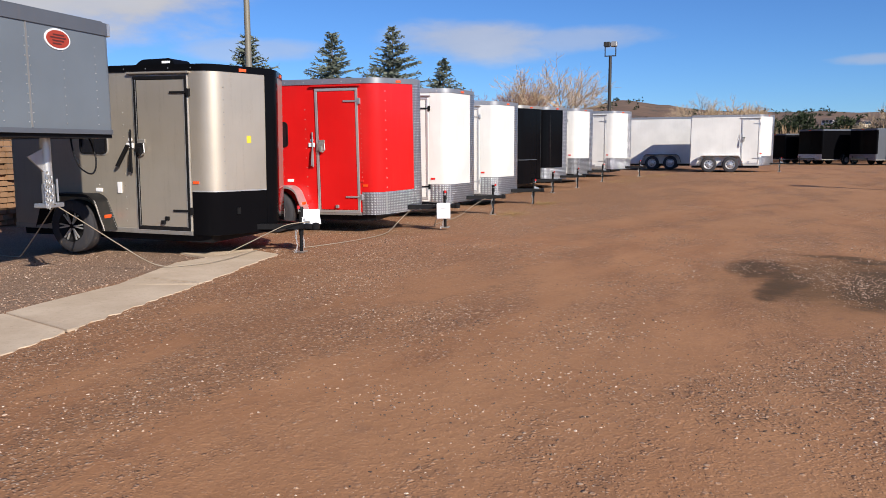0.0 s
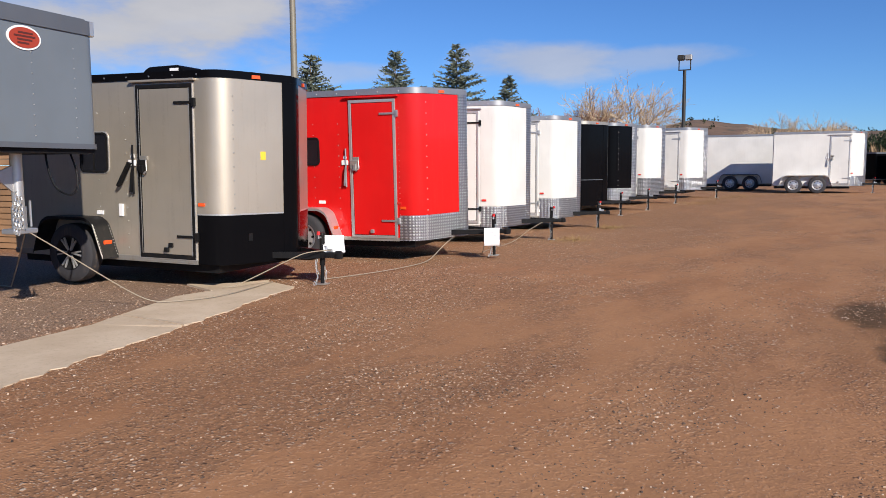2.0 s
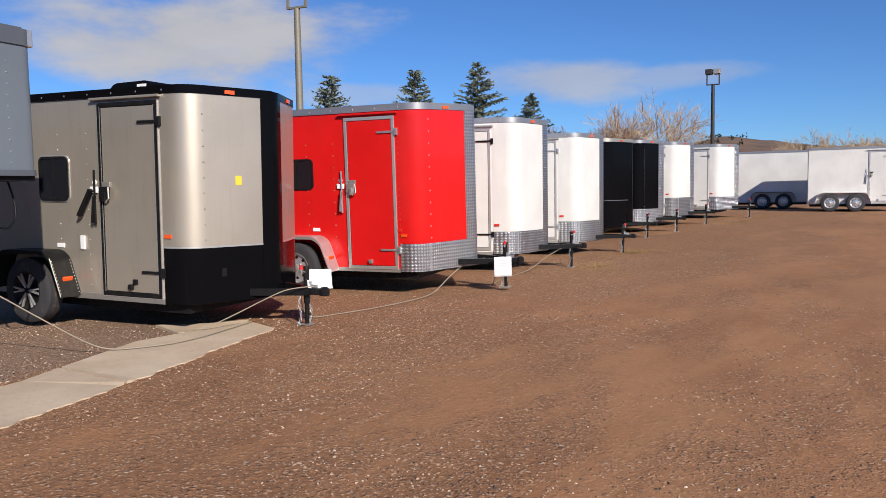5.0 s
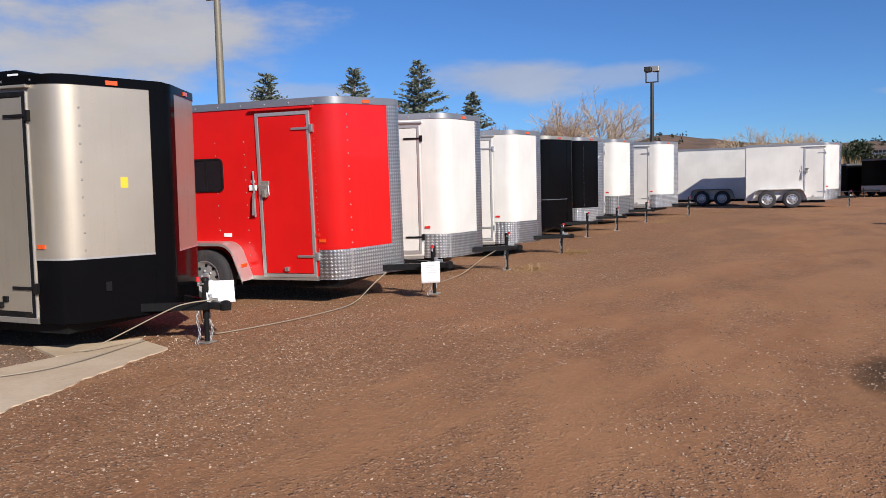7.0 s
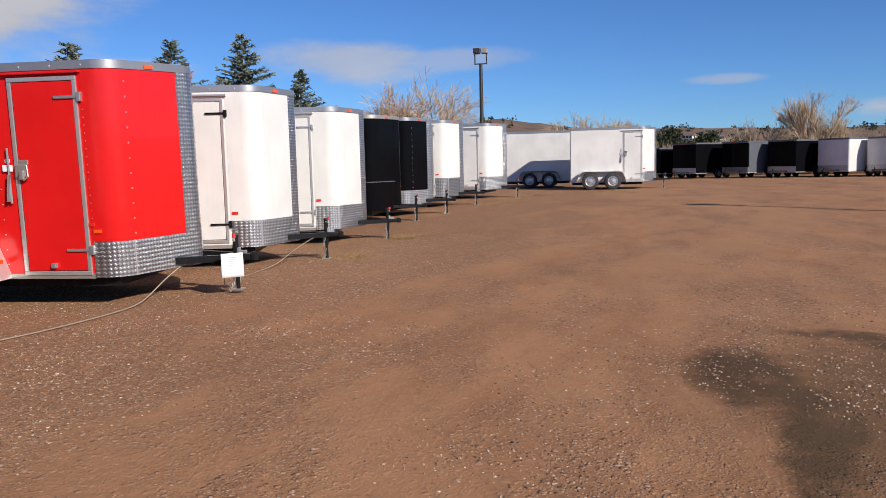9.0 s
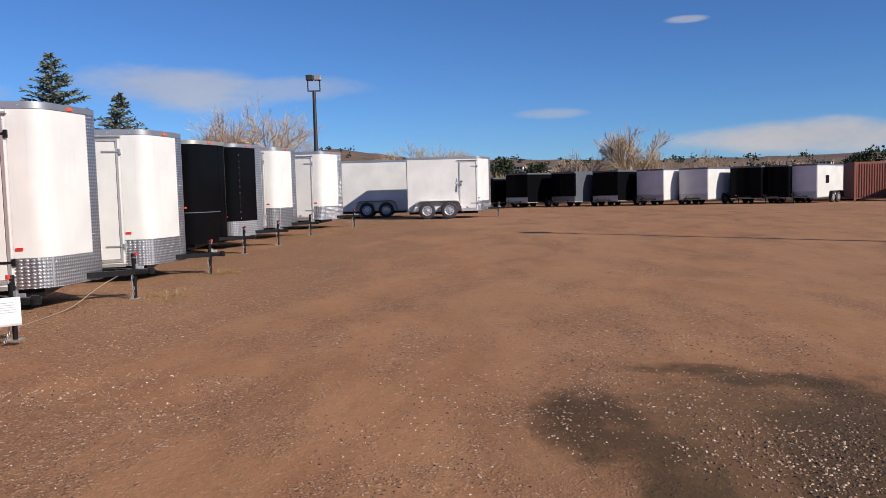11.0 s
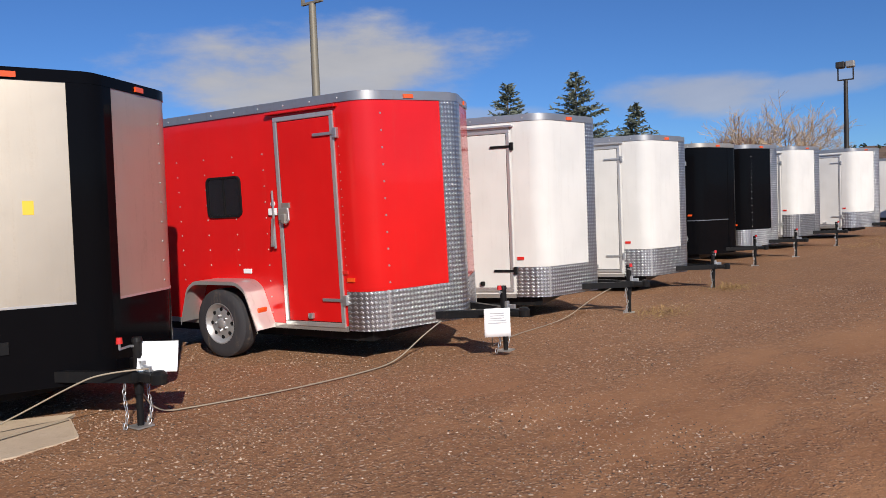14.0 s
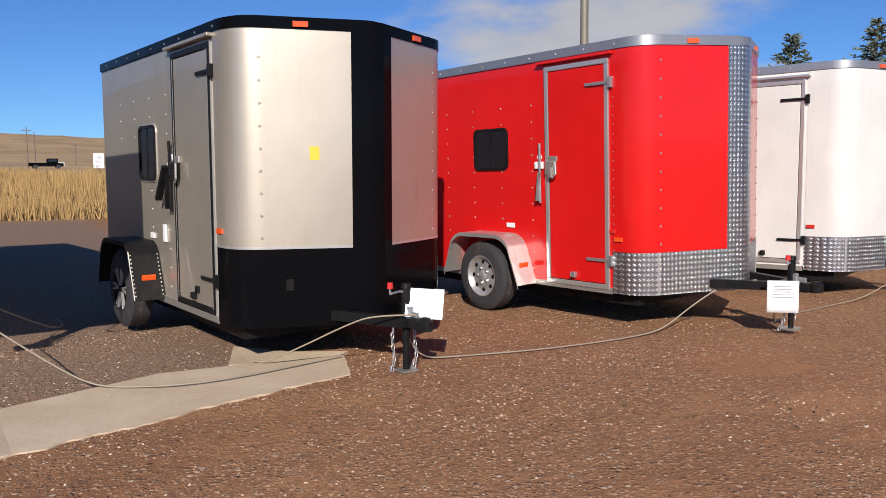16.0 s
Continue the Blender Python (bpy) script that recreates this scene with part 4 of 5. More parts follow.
def slab_piece(near, far, z):
    """One cast piece: a near edge with broken outline, a straight far edge."""
    edge = []
    for (ax, ay), (bx, by) in zip(near, near[1:]):
        for k in range(40):
            f = k / 40
            x, y = ax + (bx - ax) * f, ay + (by - ay) * f
            calm = min(1.0, (x - near[0][0]) / 0.12, (near[-1][0] - x) / 0.25)
            edge.append((x, y + calm * (0.05 * noise.noise((x * 2.3, 3.1, 0)) + 0.05 * noise.noise((x * 9, 1, 0)))))
    edge.append(near[-1])
    bm = bmesh.new()
    loop = edge + far
    count = len(edge)
    top, low = [bm.verts.new((x, y, z - (0.012 if 0 < k < count - 1 else 0.0))) for k, (x, y) in enumerate(loop)], [bm.verts.new((x, y, -0.03)) for x, y in loop]
    for k in range(len(loop)):
        j = (k + 1) % len(loop)
        bm.faces.new((top[k], top[j], low[j], low[k]))
    f = bm.faces.new(top)
    bmesh.ops.triangulate(bm, faces=[f])
    return bm


walkway = tagged(new("pavement"), "worn concrete strip half covered by gravel", "pavement", kind="structure")
part("slab", slab_piece([(-4.62, -1.03), (-4.05, -0.88), (-3.43, -0.61), (-2.57, -0.39)], [(-2.42, 0.11), (-3.20, 0.20), (-3.67, 0.23), (-4.60, -0.17)], 0.02), "concrete", walkway)
part("slab", slab_piece([(-3.22, 0.212), (-2.43, 0.122)], [(-2.35, 0.20), (-2.72, 0.40), (-3.04, 0.80)], 0.024), "concrete", walkway)
part("slab", slab_piece([(-6.58, -1.62), (-4.65, -1.04)], [(-4.63, -0.18), (-5.02, -0.36), (-6.0, -0.53), (-6.38, -0.62)], 0.02), "concrete", walkway)
part("slab", slab_piece([(-9.6, -2.48), (-6.61, -1.63)], [(-6.41, -0.63), (-9.6, -1.47)], 0.02), "concrete", walkway)


# ---- lamp posts ----
def lamp_post(label, x, y, top, mat, both=True):
    t = tagged(new("lamp_post"), label, "lamp post", "yard lamp posts")
    t.matrix_world = pose(x, y, rise(x, y), 0, 0, 8)
    part("pole", tube(bmesh.new(), (0, 0, 0), (0, 0, top), 0.095, 0.065, 14), mat, t, smooth=True)
    part("base_plate", boxes((-0.18, 0.18, -0.18, 0.18, 0, 0.03)), mat, t)
    part("bracket", boxes((-0.03, 0.03, -0.25, 0.25, top, top + 0.04), (-0.03, 0.03, -0.25, -0.21, top + 0.04, top + 0.42), (-0.03, 0.03, 0.21, 0.25, top + 0.04, top + 0.42)), mat, t)
    for s, mm in ((-1, "dull"), (1, "darkpole")):
        lamp = part("lamp_head", boxes((-0.16, 0.12, s * 0.15 - 0.135, s * 0.15 + 0.135, top + 0.42, top + 0.62), bev=0.02), mm, t)
        part("lens", boxes((-0.10, 0.08, s * 0.15 - 0.10, s * 0.15 + 0.10, top + 0.405, top + 0.419)), "glass", lamp)
    return t


lamp_post("dark metal lamp post with two box lamps on a square bracket", 24.17, 2.395, 5.05, "darkpole")
lamp_post("weathered grey lamp post with a square bracket", 4.50, 5.95, 5.22, "pole")
lamp_post("lamp post at the open side of the yard", 10.4, -14.7, 5.0, "darkpole")


# ---- trees ----
def leafy(name, a, c, rough=0.75):
    m, N, b, pos = material(name)
    g = N.n("ShaderNodeNewGeometry")
    N.link(N.mix(N.math("ADD", N.math("MULTIPLY", g.outputs["Random Per Island"], 0.7), N.math("MULTIPLY", N.noise(pos, 1.2, 3), 0.3)), a, c), b.inputs["Base Color"])
    b.inputs["Roughness"].default_value = rough
    b.inputs["Specular IOR Level"].default_value = 0.2
    return m


M["needles"] = leafy("spruce_needles", (0.065, 0.085, 0.06), (0.22, 0.24, 0.19))
M["juniper"] = leafy("juniper_leaves", (0.012, 0.022, 0.012), (0.05, 0.065, 0.03))
M["bark"] = leafy("bark", (0.10, 0.07, 0.05), (0.20, 0.15, 0.11))
M["twigs"] = leafy("bare_twigs", (0.34, 0.24, 0.15), (0.58, 0.45, 0.31))
M["redtwigs"] = leafy("reddish_twigs", (0.22, 0.10, 0.08), (0.42, 0.26, 0.20))
M["brush"] = leafy("dry_brush", (0.16, 0.105, 0.06), (0.36, 0.25, 0.15))
M["straw"] = leafy("dry_grass", (0.27, 0.165, 0.065), (0.50, 0.33, 0.14))


def fast_mesh(name, verts, faces, mat, parent=None, label=""):
    me = bpy.data.meshes.new(name)
    me.from_pydata(verts, [], faces)
    me.materials.append(M[mat])
    ob = new(name, me)
    ob.parent = parent
    if label:
        tagged(ob, label)
    return ob


def spruce(label, x, y, top, seed):
    rng = random.Random(seed)
    t = tagged(new("spruce_tree"), label, "tree", "spruces behind the trailers")
    t.location = (x, y, rise(x, y))
    part("trunk", tube(bmesh.new(), (0, 0, 0), (0, 0, top * 0.97), 0.16, 0.015, 8), "bark", t)
    V, F = [], []
    z = 0.8
    while z < top:
        f = 1 - z / top
        reach = (0.20 + 0.50 * top * f ** 0.95) * rng.uniform(0.8, 1.12)
        for k in range(max(5, int(15 * f + 5))):
            a = rng.uniform(0, math.tau)
            r = reach * rng.uniform(0.6, 1.12)
            lift = 0.42 * f - 0.2
            d = Vector((math.cos(a), math.sin(a), -lift * 0.8)).normalized()
            o = Vector((0, 0, z + rng.uniform(-0.12, 0.12)))
            side = Vector((-math.sin(a), math.cos(a), 0))
            steps = max(4, int(r / 0.13))
            for s in range(1, steps + 1):
                p = o + d * (r * s / steps) + Vector((0, 0, 0.12 * (s / steps) ** 2 * r))
                for _ in range(3):
                    w = rng.uniform(0.05, 0.10) * (1.1 - 0.4 * s / steps)
                    ln = rng.uniform(0.14, 0.32)
                    q = (d * rng.uniform(0.2, 1.0) + side * rng.uniform(-1, 1) + Vector((0, 0, rng.uniform(-0.5, 0.5)))).normalized()
                    n = q.cross(Vector((rng.uniform(-1, 1), rng.uniform(-1, 1), rng.uniform(-1, 1)))).normalized() * w
                    i = len(V)
                    V += [p - n, p + n, p + q * ln]
                    F.append((i, i + 1, i + 2))
        # leader
        z += 0.17 + 0.10 * f
    for k in range(30):
        zz = top - 0.6 + 0.02 * k
        a = rng.uniform(0, math.tau)
        q = Vector((math.cos(a), math.sin(a), 1.1)).normalized()
        p = Vector((0, 0, zz))
        n = q.cross(Vector((0, 0, 1))).normalized() * 0.035
        i = len(V)
        V += [p - n, p + n, p + q * (0.22 * (1.15 - k / 30))]
        F.append((i, i + 1, i + 2))
    tagged(fast_mesh("crown", V, F, "needles", t), kind="stuff")
    return t


for k, (x, y, top) in enumerate(((25.57, 23.84, 7.6), (28.41, 19.96, 7.7), (30.55, 17.11, 8.1), (31.67, 14.35, 6.2))):
    spruce("tall green spruce tree with a sparse pointed top" if k != 3 else "shorter green spruce tree at the end of the line", x, y, top, 11 + k)


def bare_tree(label, x, y, height, spread, seed, mat="twigs", stems=4, depth=6):
    rng = random.Random(seed)
    t = tagged(new("bare_tree"), label, "tree", "leafless trees")
    t.location = (x, y, rise(x, y))
    V, F = [], []
    TV, TF = [], []

    def limb(p, d, length, r, level):
        q = p + d * length
        s = d.cross(Vector((0.3, 0.2, 1))).normalized()
        u = s.cross(d)
        vv, ff = (TV, TF) if level < 2 else (V, F)
        i = len(vv)
        r2 = r * 0.68
        for c, rr in ((p, r), (q, r2)):
            for k in range(3):
                a = k * math.tau / 3
                vv.append(c + (s * math.cos(a) + u * math.sin(a)) * rr)
        for k in range(3):
            j = (k + 1) % 3
            ff.append((i + k, i + j, i + 3 + j, i + 3 + k))
        if level >= depth:
            return
        for _ in range(3 if level > 0 else 2):
            w = Vector((rng.gauss(0, 1), rng.gauss(0, 1), rng.gauss(0.15, 0.8))).normalized()
            nd = (d + w * rng.uniform(0.35, 0.8) * spread).normalized()
            limb(q if rng.random() < 0.7 else p + d * length * rng.uniform(0.45, 0.9), nd, length * rng.uniform(0.62, 0.9), r2, level + 1)

    for k in range(stems):
        a = rng.uniform(0, math.tau)
        d = Vector((math.cos(a) * 0.55 * spread, math.sin(a) * 0.55 * spread, 1)).normalized()
        limb(Vector((rng.uniform(-0.4, 0.4), rng.uniform(-0.4, 0.4), 0)), d, height * 0.27, height * 0.0135, 0)
    fast_mesh("trunk", TV, TF, mat, t)
    tagged(fast_mesh("crown", V, F, mat, t), kind="stuff")
    return t


bare_tree("broad leafless tree with spreading pale branches", 45.0, 12.6, 7.7, 1.25, 3, stems=7, depth=6)
bare_tree("leafless tree with thin reddish branches", 43.0, 17.6, 6.3, 0.9, 4, "redtwigs", 5, 6)
bare_tree("leafless tree with thin reddish branches", 44.0, 15.6, 6.0, 0.9, 5, "redtwigs", 5, 6)
for k, (az0, dist, hgt) in enumerate(((7.6, 105, 8.0), (6.3, 108, 7.6), (5.4, 112, 7.8), (-7.9, 78, 6.9), (-9.0, 82, 5.2), (-4.6, 80, 5.8), (-6.9, 84, 4.6), (-13, 86, 5.0), (-18, 88, 4.4), (-2.6, 84, 4.4))):
    bare_tree("leafless pale tree in the brush beyond the yard", -5 + dist * math.cos(radians(az0)), -5.5 + dist * math.sin(radians(az0)), hgt, 0.62 if k in (3, 4) else 0.95, 20 + k, stems=6 if k < 5 else 4, depth=6 if k < 5 else 5)


def clump(name, label, x, y, z0, rx, rz, mat, seed, count=2200):
    """An evergreen bush: a rough mass of small leaf sprays with gaps."""
    rng = random.Random(seed)
    t = tagged(new(name), label, "tree", "evergreens beyond the yard")
    t.location = (x, y, z0)
    part("trunk", tube(bmesh.new(), (0, 0, -0.3), (0, 0, rz * 1.4), 0.12, 0.03, 6), "bark", t)
    V, F = [], []
    lobes = [(rng.uniform(-0.6, 0.6) * rx, rng.uniform(-0.6, 0.6) * rx, rng.uniform(0.5, 1.5) * rz, rng.uniform(0.4, 0.7)) for _ in range(7)]
    for k in range(count):
        lx, ly, lz, lr = rng.choice(lobes)
        v = Vector((rng.gauss(0, 1), rng.gauss(0, 1), rng.gauss(0, 1))).normalized() * rng.uniform(0.6, 1.05)
        p = Vector((lx + v.x * rx * lr, ly + v.y * rx * lr, lz + v.z * rz * lr))
        q = (v + Vector((rng.uniform(-0.6, 0.6), rng.uniform(-0.6, 0.6), rng.uniform(-0.2, 0.8)))).normalized()
        n = q.cross(Vector((rng.uniform(-1, 1), rng.uniform(-1, 1), rng.uniform(-1, 1)))).normalized() * 0.06 * rx
        i = len(V)
        V += [p - n, p + n, p + q * 0.15 * rx]
        F.append((i, i + 1, i + 2))
    tagged(fast_mesh("crown", V, F, mat, t), kind="stuff")


for k, (az0, dist, rx, rz) in enumerate(((2.5, 95, 2.0, 2.1), (1.4, 97, 1.8, 2.3), (-0.9, 110, 2.3, 2.2), (-2.9, 120, 2.0, 2.0), (0.1, 96, 1.5, 1.5), (-16.5, 120, 2.2, 2.0), (-22.5, 115, 2.4, 2.8), (-26.5, 112, 2.6, 3.2), (-30, 118, 2.2, 2.4))):
    clump("juniper_tree", "dark evergreen tree in the brush beyond the yard", -5 + dist * math.cos(radians(az0)), -5.5 + dist * math.sin(radians(az0)), 0.6, rx, rz, "juniper", 50 + k)


def brush_line():
    rng = random.Random(8)
    V, F = [], []
    for k in range(15000):
        az0 = rng.uniform(-42, 20)
        dist = rng.uniform(64, 100)
        x, y = -5 + dist * math.cos(radians(az0)), -5.5 + dist * math.sin(radians(az0))
        hgt = (2.4 + 1.6 * noise.noise((az0 * 0.35, dist * 0.05, 0))) * rng.uniform(0.4, 1.15)
        if hgt < 0.3:
            continue
        p = Vector((x, y, 0.0 if dist < 75 else 0.2))
        q = Vector((rng.gauss(0, 0.25), rng.gauss(0, 0.25), 1)) * hgt
        n = Vector((rng.uniform(-1, 1), rng.uniform(-1, 1), 0)).normalized() * rng.uniform(0.03, 0.11)
        i = len(V)
        V += [p + q * 0.1 - n, p + q * 0.1 + n, p + q * 0.6 + n * 1.6, p + q]
        F += [(i, i + 1, i + 2), (i, i + 2, i + 3)]
    ob = fast_mesh("brush", V, F, "brush")
    tagged(ob, "dense dry brown brush along the far side of the yard", "brush", kind="stuff")


brush_line()


def tall_grass():
    rng = random.Random(9)
    V, F = [], []
    for k in range(17000):
        x, y = rng.uniform(-12, 3), 23.5 + 22 * rng.random() ** 1.3
        dens = noise.noise((x * 0.25, y * 0.12, 0))
        if dens < -0.35:
            continue
        hgt = rng.uniform(0.6, 1.15) * (0.85 + 0.4 * dens)
        p = Vector((x, y, rise(x, y) - 0.03))
        q = Vector((rng.gauss(0, 0.18), rng.gauss(0, 0.18), 1)) * hgt
        n = Vector((rng.uniform(-1, 1), rng.uniform(-0.4, 0.4), 0)).normalized() * rng.uniform(0.012, 0.035)
        i = len(V)
        V += [p - n, p + n, p + q]
        F.append((i, i + 1, i + 2))
    tagged(fast_mesh("dry_grass", V, F, "straw"), "tall golden dry grass in the field", "grass", kind="stuff")
    V, F = [], []
    for k in range(2600):
        cx, cy, r = rng.choice(((16.2, -0.2, 1.1), (18.8, -0.3, 1.4), (4.2, -0.9, 0.5), (20.9, -0.6, 1.0), (7.3, -0.5, 0.5)))
        x, y = rng.gauss(cx, r * 0.6), rng.gauss(cy, r * 0.35)
        p = Vector((x, y, rise(x, y) + 0.004))
        q = Vector((rng.gauss(0, 1), rng.gauss(0, 1), abs(rng.gauss(0, 0.35)))).normalized() * rng.uniform(0.05, 0.16)
        n = Vector((q.y, -q.x, 0)).normalized() * 0.004
        i = len(V)
        V += [p - n, p + n, p + q]
        F.append((i, i + 1, i + 2))
    tagged(fast_mesh("straw", V, F, "straw"), "scattered dry straw on the gravel by the jacks", "grass", kind="stuff")


tall_grass()


# ---- stones on the yard ----
def stones():
    m, N, b, pos = material("loose_stones")
    g = N.n("ShaderNodeNewGeometry")
    ramp = N.n("ShaderNodeValToRGB")
    for p, c in ((0.0, (0.06, 0.038, 0.028)), (0.3, (0.13, 0.078, 0.05)), (0.55, (0.27, 0.155, 0.095)), (0.82, (0.38, 0.25, 0.165)), (0.97, (0.55, 0.43, 0.33))):
        e = ramp.color_ramp.elements.new(p)
        e.color = (*c, 1)
    ramp.color_ramp.elements[-1].color = (0.58, 0.46, 0.36, 1)
    N.link(g.outputs["Random Per Island"], ramp.inputs[0])
    N.link(ramp.outputs[0], b.inputs["Base Color"])
    b.inputs["Roughness"].default_value = 0.85
    M["stone"] = m
    rng = random.Random(5)
    V, F = [], []
    for k in range(230000):
        x = rng.uniform(-9.5, 8) if k % 3 else rng.uniform(-7.0, 1.5)
        y = rng.uniform(-8.2, 2.2)
        d = noise.noise((x * 0.45, y * 0.9, 4)) + 0.45 * noise.noise((x * 1.9, y * 1.9, 9)) + (0.25 if y > -2.6 else -0.1)
        heap = math.exp(-((x + 2.2) / 1.3) ** 2 - ((y + 6.95) / 0.42) ** 2)
        if d + 0.7 * heap < rng.uniform(-0.25, 0.75):
            continue
        r = 0.0022 + 0.0062 * rng.random() ** 2.6 + 0.002 * heap
        c = Vector((x, y, rise(x, y) + r * 0.15 + 0.012 * noise.noise((x * 0.7, y * 0.7, 0))))
        a = rng.uniform(0, math.tau)
        i = len(V)
        long = rng.uniform(1.0, 1.7)
        for z, f in ((-0.3, 1.0), (0.55, 0.62)):
            for j in range(4):
                q = a + j * math.tau / 4
                g = r * f * rng.uniform(0.75, 1.25)
                V.append(c + Vector((math.cos(q) * g * (long if j % 2 else 1), math.sin(q) * g * (long if j % 2 else 1), r * z * (1 if z < 0 else rng.uniform(0.5, 1.3)))))
        F += [(i + j, i + (j + 1) % 4, i + 4 + (j + 1) % 4, i + 4 + j) for j in range(4)]
        F.append((i + 4, i + 5, i + 6, i + 7))
    tagged(fast_mesh("gravel", V, F, "stone"), "loose pale and dark gravel stones", "gravel", kind="stuff")


stones()


# ---- hills and houses ----
def hill_material():
    m, N, b, pos = material("dry_hills")
    big, mid, fine = N.noise(pos, 0.006, 5, 0.6), N.noise(pos, 0.035, 5, 0.65), N.noise(pos, 0.16, 4, 0.7)
    tone = N.mix(N.ramp(big, 0.35, 0.65), (0.12, 0.066, 0.039), (0.19, 0.115, 0.066))
    tone = N.mix(N.math("MULTIPLY", N.ramp(mid, 0.52, 0.62), 0.55), tone, (0.085, 0.055, 0.036))
    tone = N.mix(N.math("MULTIPLY", N.ramp(fine, 0.53, 0.62), N.ramp(mid, 0.42, 0.6)), tone, (0.035, 0.042, 0.025))
    sep = N.n("ShaderNodeSeparateXYZ")
    N.link(pos, sep.inputs[0])
    gold_side = N.ramp(N.math("SUBTRACT", sep.outputs[1], N.math("MULTIPLY", sep.outputs[0], 1.3)), 0.0, 80.0)
    tone = N.mix(gold_side, tone, N.mix(N.ramp(mid, 0.35, 0.65), (0.30, 0.19, 0.09), (0.42, 0.28, 0.14)))
    N.link(tone, b.inputs["Base Color"])
    b.inputs["Roughness"].default_value = 0.95
    return m


M["hills"] = hill_material()


def ridge(az0):
    """Elevation in degrees of the skyline as seen from the yard."""
    keys = ((-60, 1.4), (-34, 1.6), (-22, 1.85), (-17, 1.8), (-12, 1.9), (-8, 1.85), (-4, 2.05), (0, 2.2), (4, 2.3), (7, 2.35), (9.3, 2.65), (11, 2.9), (13.7, 3.3), (17, 2.7), (24, 2.4), (45, 2.2), (70, 2.6), (86, 3.0), (92, 3.2), (110, 3.0), (140, 2.0))
    for (a, p), (c, q) in zip(keys, keys[1:]):
        if a <= az0 <= c:
            f = (az0 - a) / (c - a)
            return p + (q - p) * f * f * (3 - 2 * f)
    return 1.2


def hills():
    bm = bmesh.new()
    rows = []
    radii = (132, 200, 260, 330, 420, 520, 640, 900)
    for k in range(401):
        az0 = -100 + 0.7 * k
        e = ridge(az0) + 0.10 * noise.noise((az0 * 0.5, 0, 0)) + 0.05 * noise.noise((az0 * 1.7, 5, 0))
        col = []
        for j, r in enumerate(radii):
            f = (0, 0.10, 0.25, 0.42, 0.62, 0.86, 1.0, 0.9)[j]
            x, y = -5 + r * math.cos(radians(az0)), -5.5 + r * math.sin(radians(az0))
            z = 1.3 * min(1, f * 2) + r * math.tan(radians(e)) * f + (2.6 * min(1, max(0, (az0 - 52) / 8)) if j < 4 else 0) + (1.3 * noise.noise((x * 0.012, y * 0.012, 3)) if 0 < j < 5 else 0) - (0.3 if j == 0 else 0)
            col.append(bm.verts.new((x, y, z)))
        rows.append(col)
    for p, q in zip(rows, rows[1:]):
        for j in range(len(radii) - 1):
            bm.faces.new((p[j], q[j], q[j + 1], p[j + 1]))
    tagged(part("backdrop", bm, "hills", smooth=True), "dry brown hills with dark shrubs on the skyline", "hills", kind="structure")


hills()


def hill_height(az0, r):
    radii, fs = (150, 200, 260, 330, 420, 520, 640), (0, 0.10, 0.25, 0.42, 0.62, 0.86, 1.0)
    f = float(np.interp(r, radii, fs))
    return 1.3 * min(1, f * 2) + r * math.tan(radians(ridge(az0))) * f


M["tan"] = paint("tan_siding", (0.55, 0.46, 0.36), 0.8, dirty=0.2)
M["offwhite"] = paint("pale_siding", (0.75, 0.72, 0.68), 0.8, dirty=0.2)
M["shingle"] = paint("brown_shingles", (0.16, 0.11, 0.09), 0.9, dirty=0.2)
M["winglass"] = glassy("house_window", (0.03, 0.035, 0.045), 0.2)


def house(label, az0, dist, w, d, hgt, wall_mat, turn):
    t = tagged(new("house"), label, "house", "houses on the hill")
    x, y = -5 + dist * math.cos(radians(az0)), -5.5 + dist * math.sin(radians(az0))
    t.matrix_world = pose(x, y, hill_height(az0, dist) - 1.0, 0, 0, turn)
    part("wall", boxes((-w / 2, w / 2, -d / 2, d / 2, 0, hgt + 1)), wall_mat, t)
    bm = bmesh.new()
    e, z0, z1 = 0.5, hgt + 1, hgt + 1 + d * 0.28
    v = [bm.verts.new(p) for p in ((-w / 2 - e, -d / 2 - e, z0), (w / 2 + e, -d / 2 - e, z0), (w / 2 + e, d / 2 + e, z0), (-w / 2 - e, d / 2 + e, z0), (-w / 2 - e, 0, z1), (w / 2 + e, 0, z1))]
    for f in ((0, 1, 5, 4), (2, 3, 4, 5), (0, 4, 3), (1, 2, 5), (3, 2, 1, 0)):
        bm.faces.new([v[i] for i in f])
    part("roof", bm, "shingle", t)
    for k in range(3):
        for s, axis in ((-1, 0), (1, 0)):
            cx = -w / 2 + w * (k + 0.5) / 3
            win = part("window", boxes((cx - 0.7, cx + 0.7, s * d / 2 - 0.05, s * d / 2 + 0.05, 2.0, 3.3)), "winglass", t)
    for s in (-1, 1):
        part("window", boxes((s * w / 2 - 0.05, s * w / 2 + 0.05, -0.8, 0.8, 2.0, 3.3)), "winglass", t)
    return t


rng = random.Random(12)
for k, (az0, dist) in enumerate(((0.3, 420), (-1.7, 400), (-14.2, 300), (-15.8, 330), (-18.5, 360), (-20.2, 390), (-22, 340), (-23.6, 380), (-25.3, 330), (-26.9, 360), (-28.5, 320), (7.2, 520))):
    house(("pale house on the far hillside", "tan house on the far hillside")[k % 2], az0, dist, rng.uniform(4, 7), rng.uniform(3.5, 5), rng.uniform(1.6, 2.4), ("offwhite", "tan")[k % 2], rng.uniform(-40, 60) + 90)


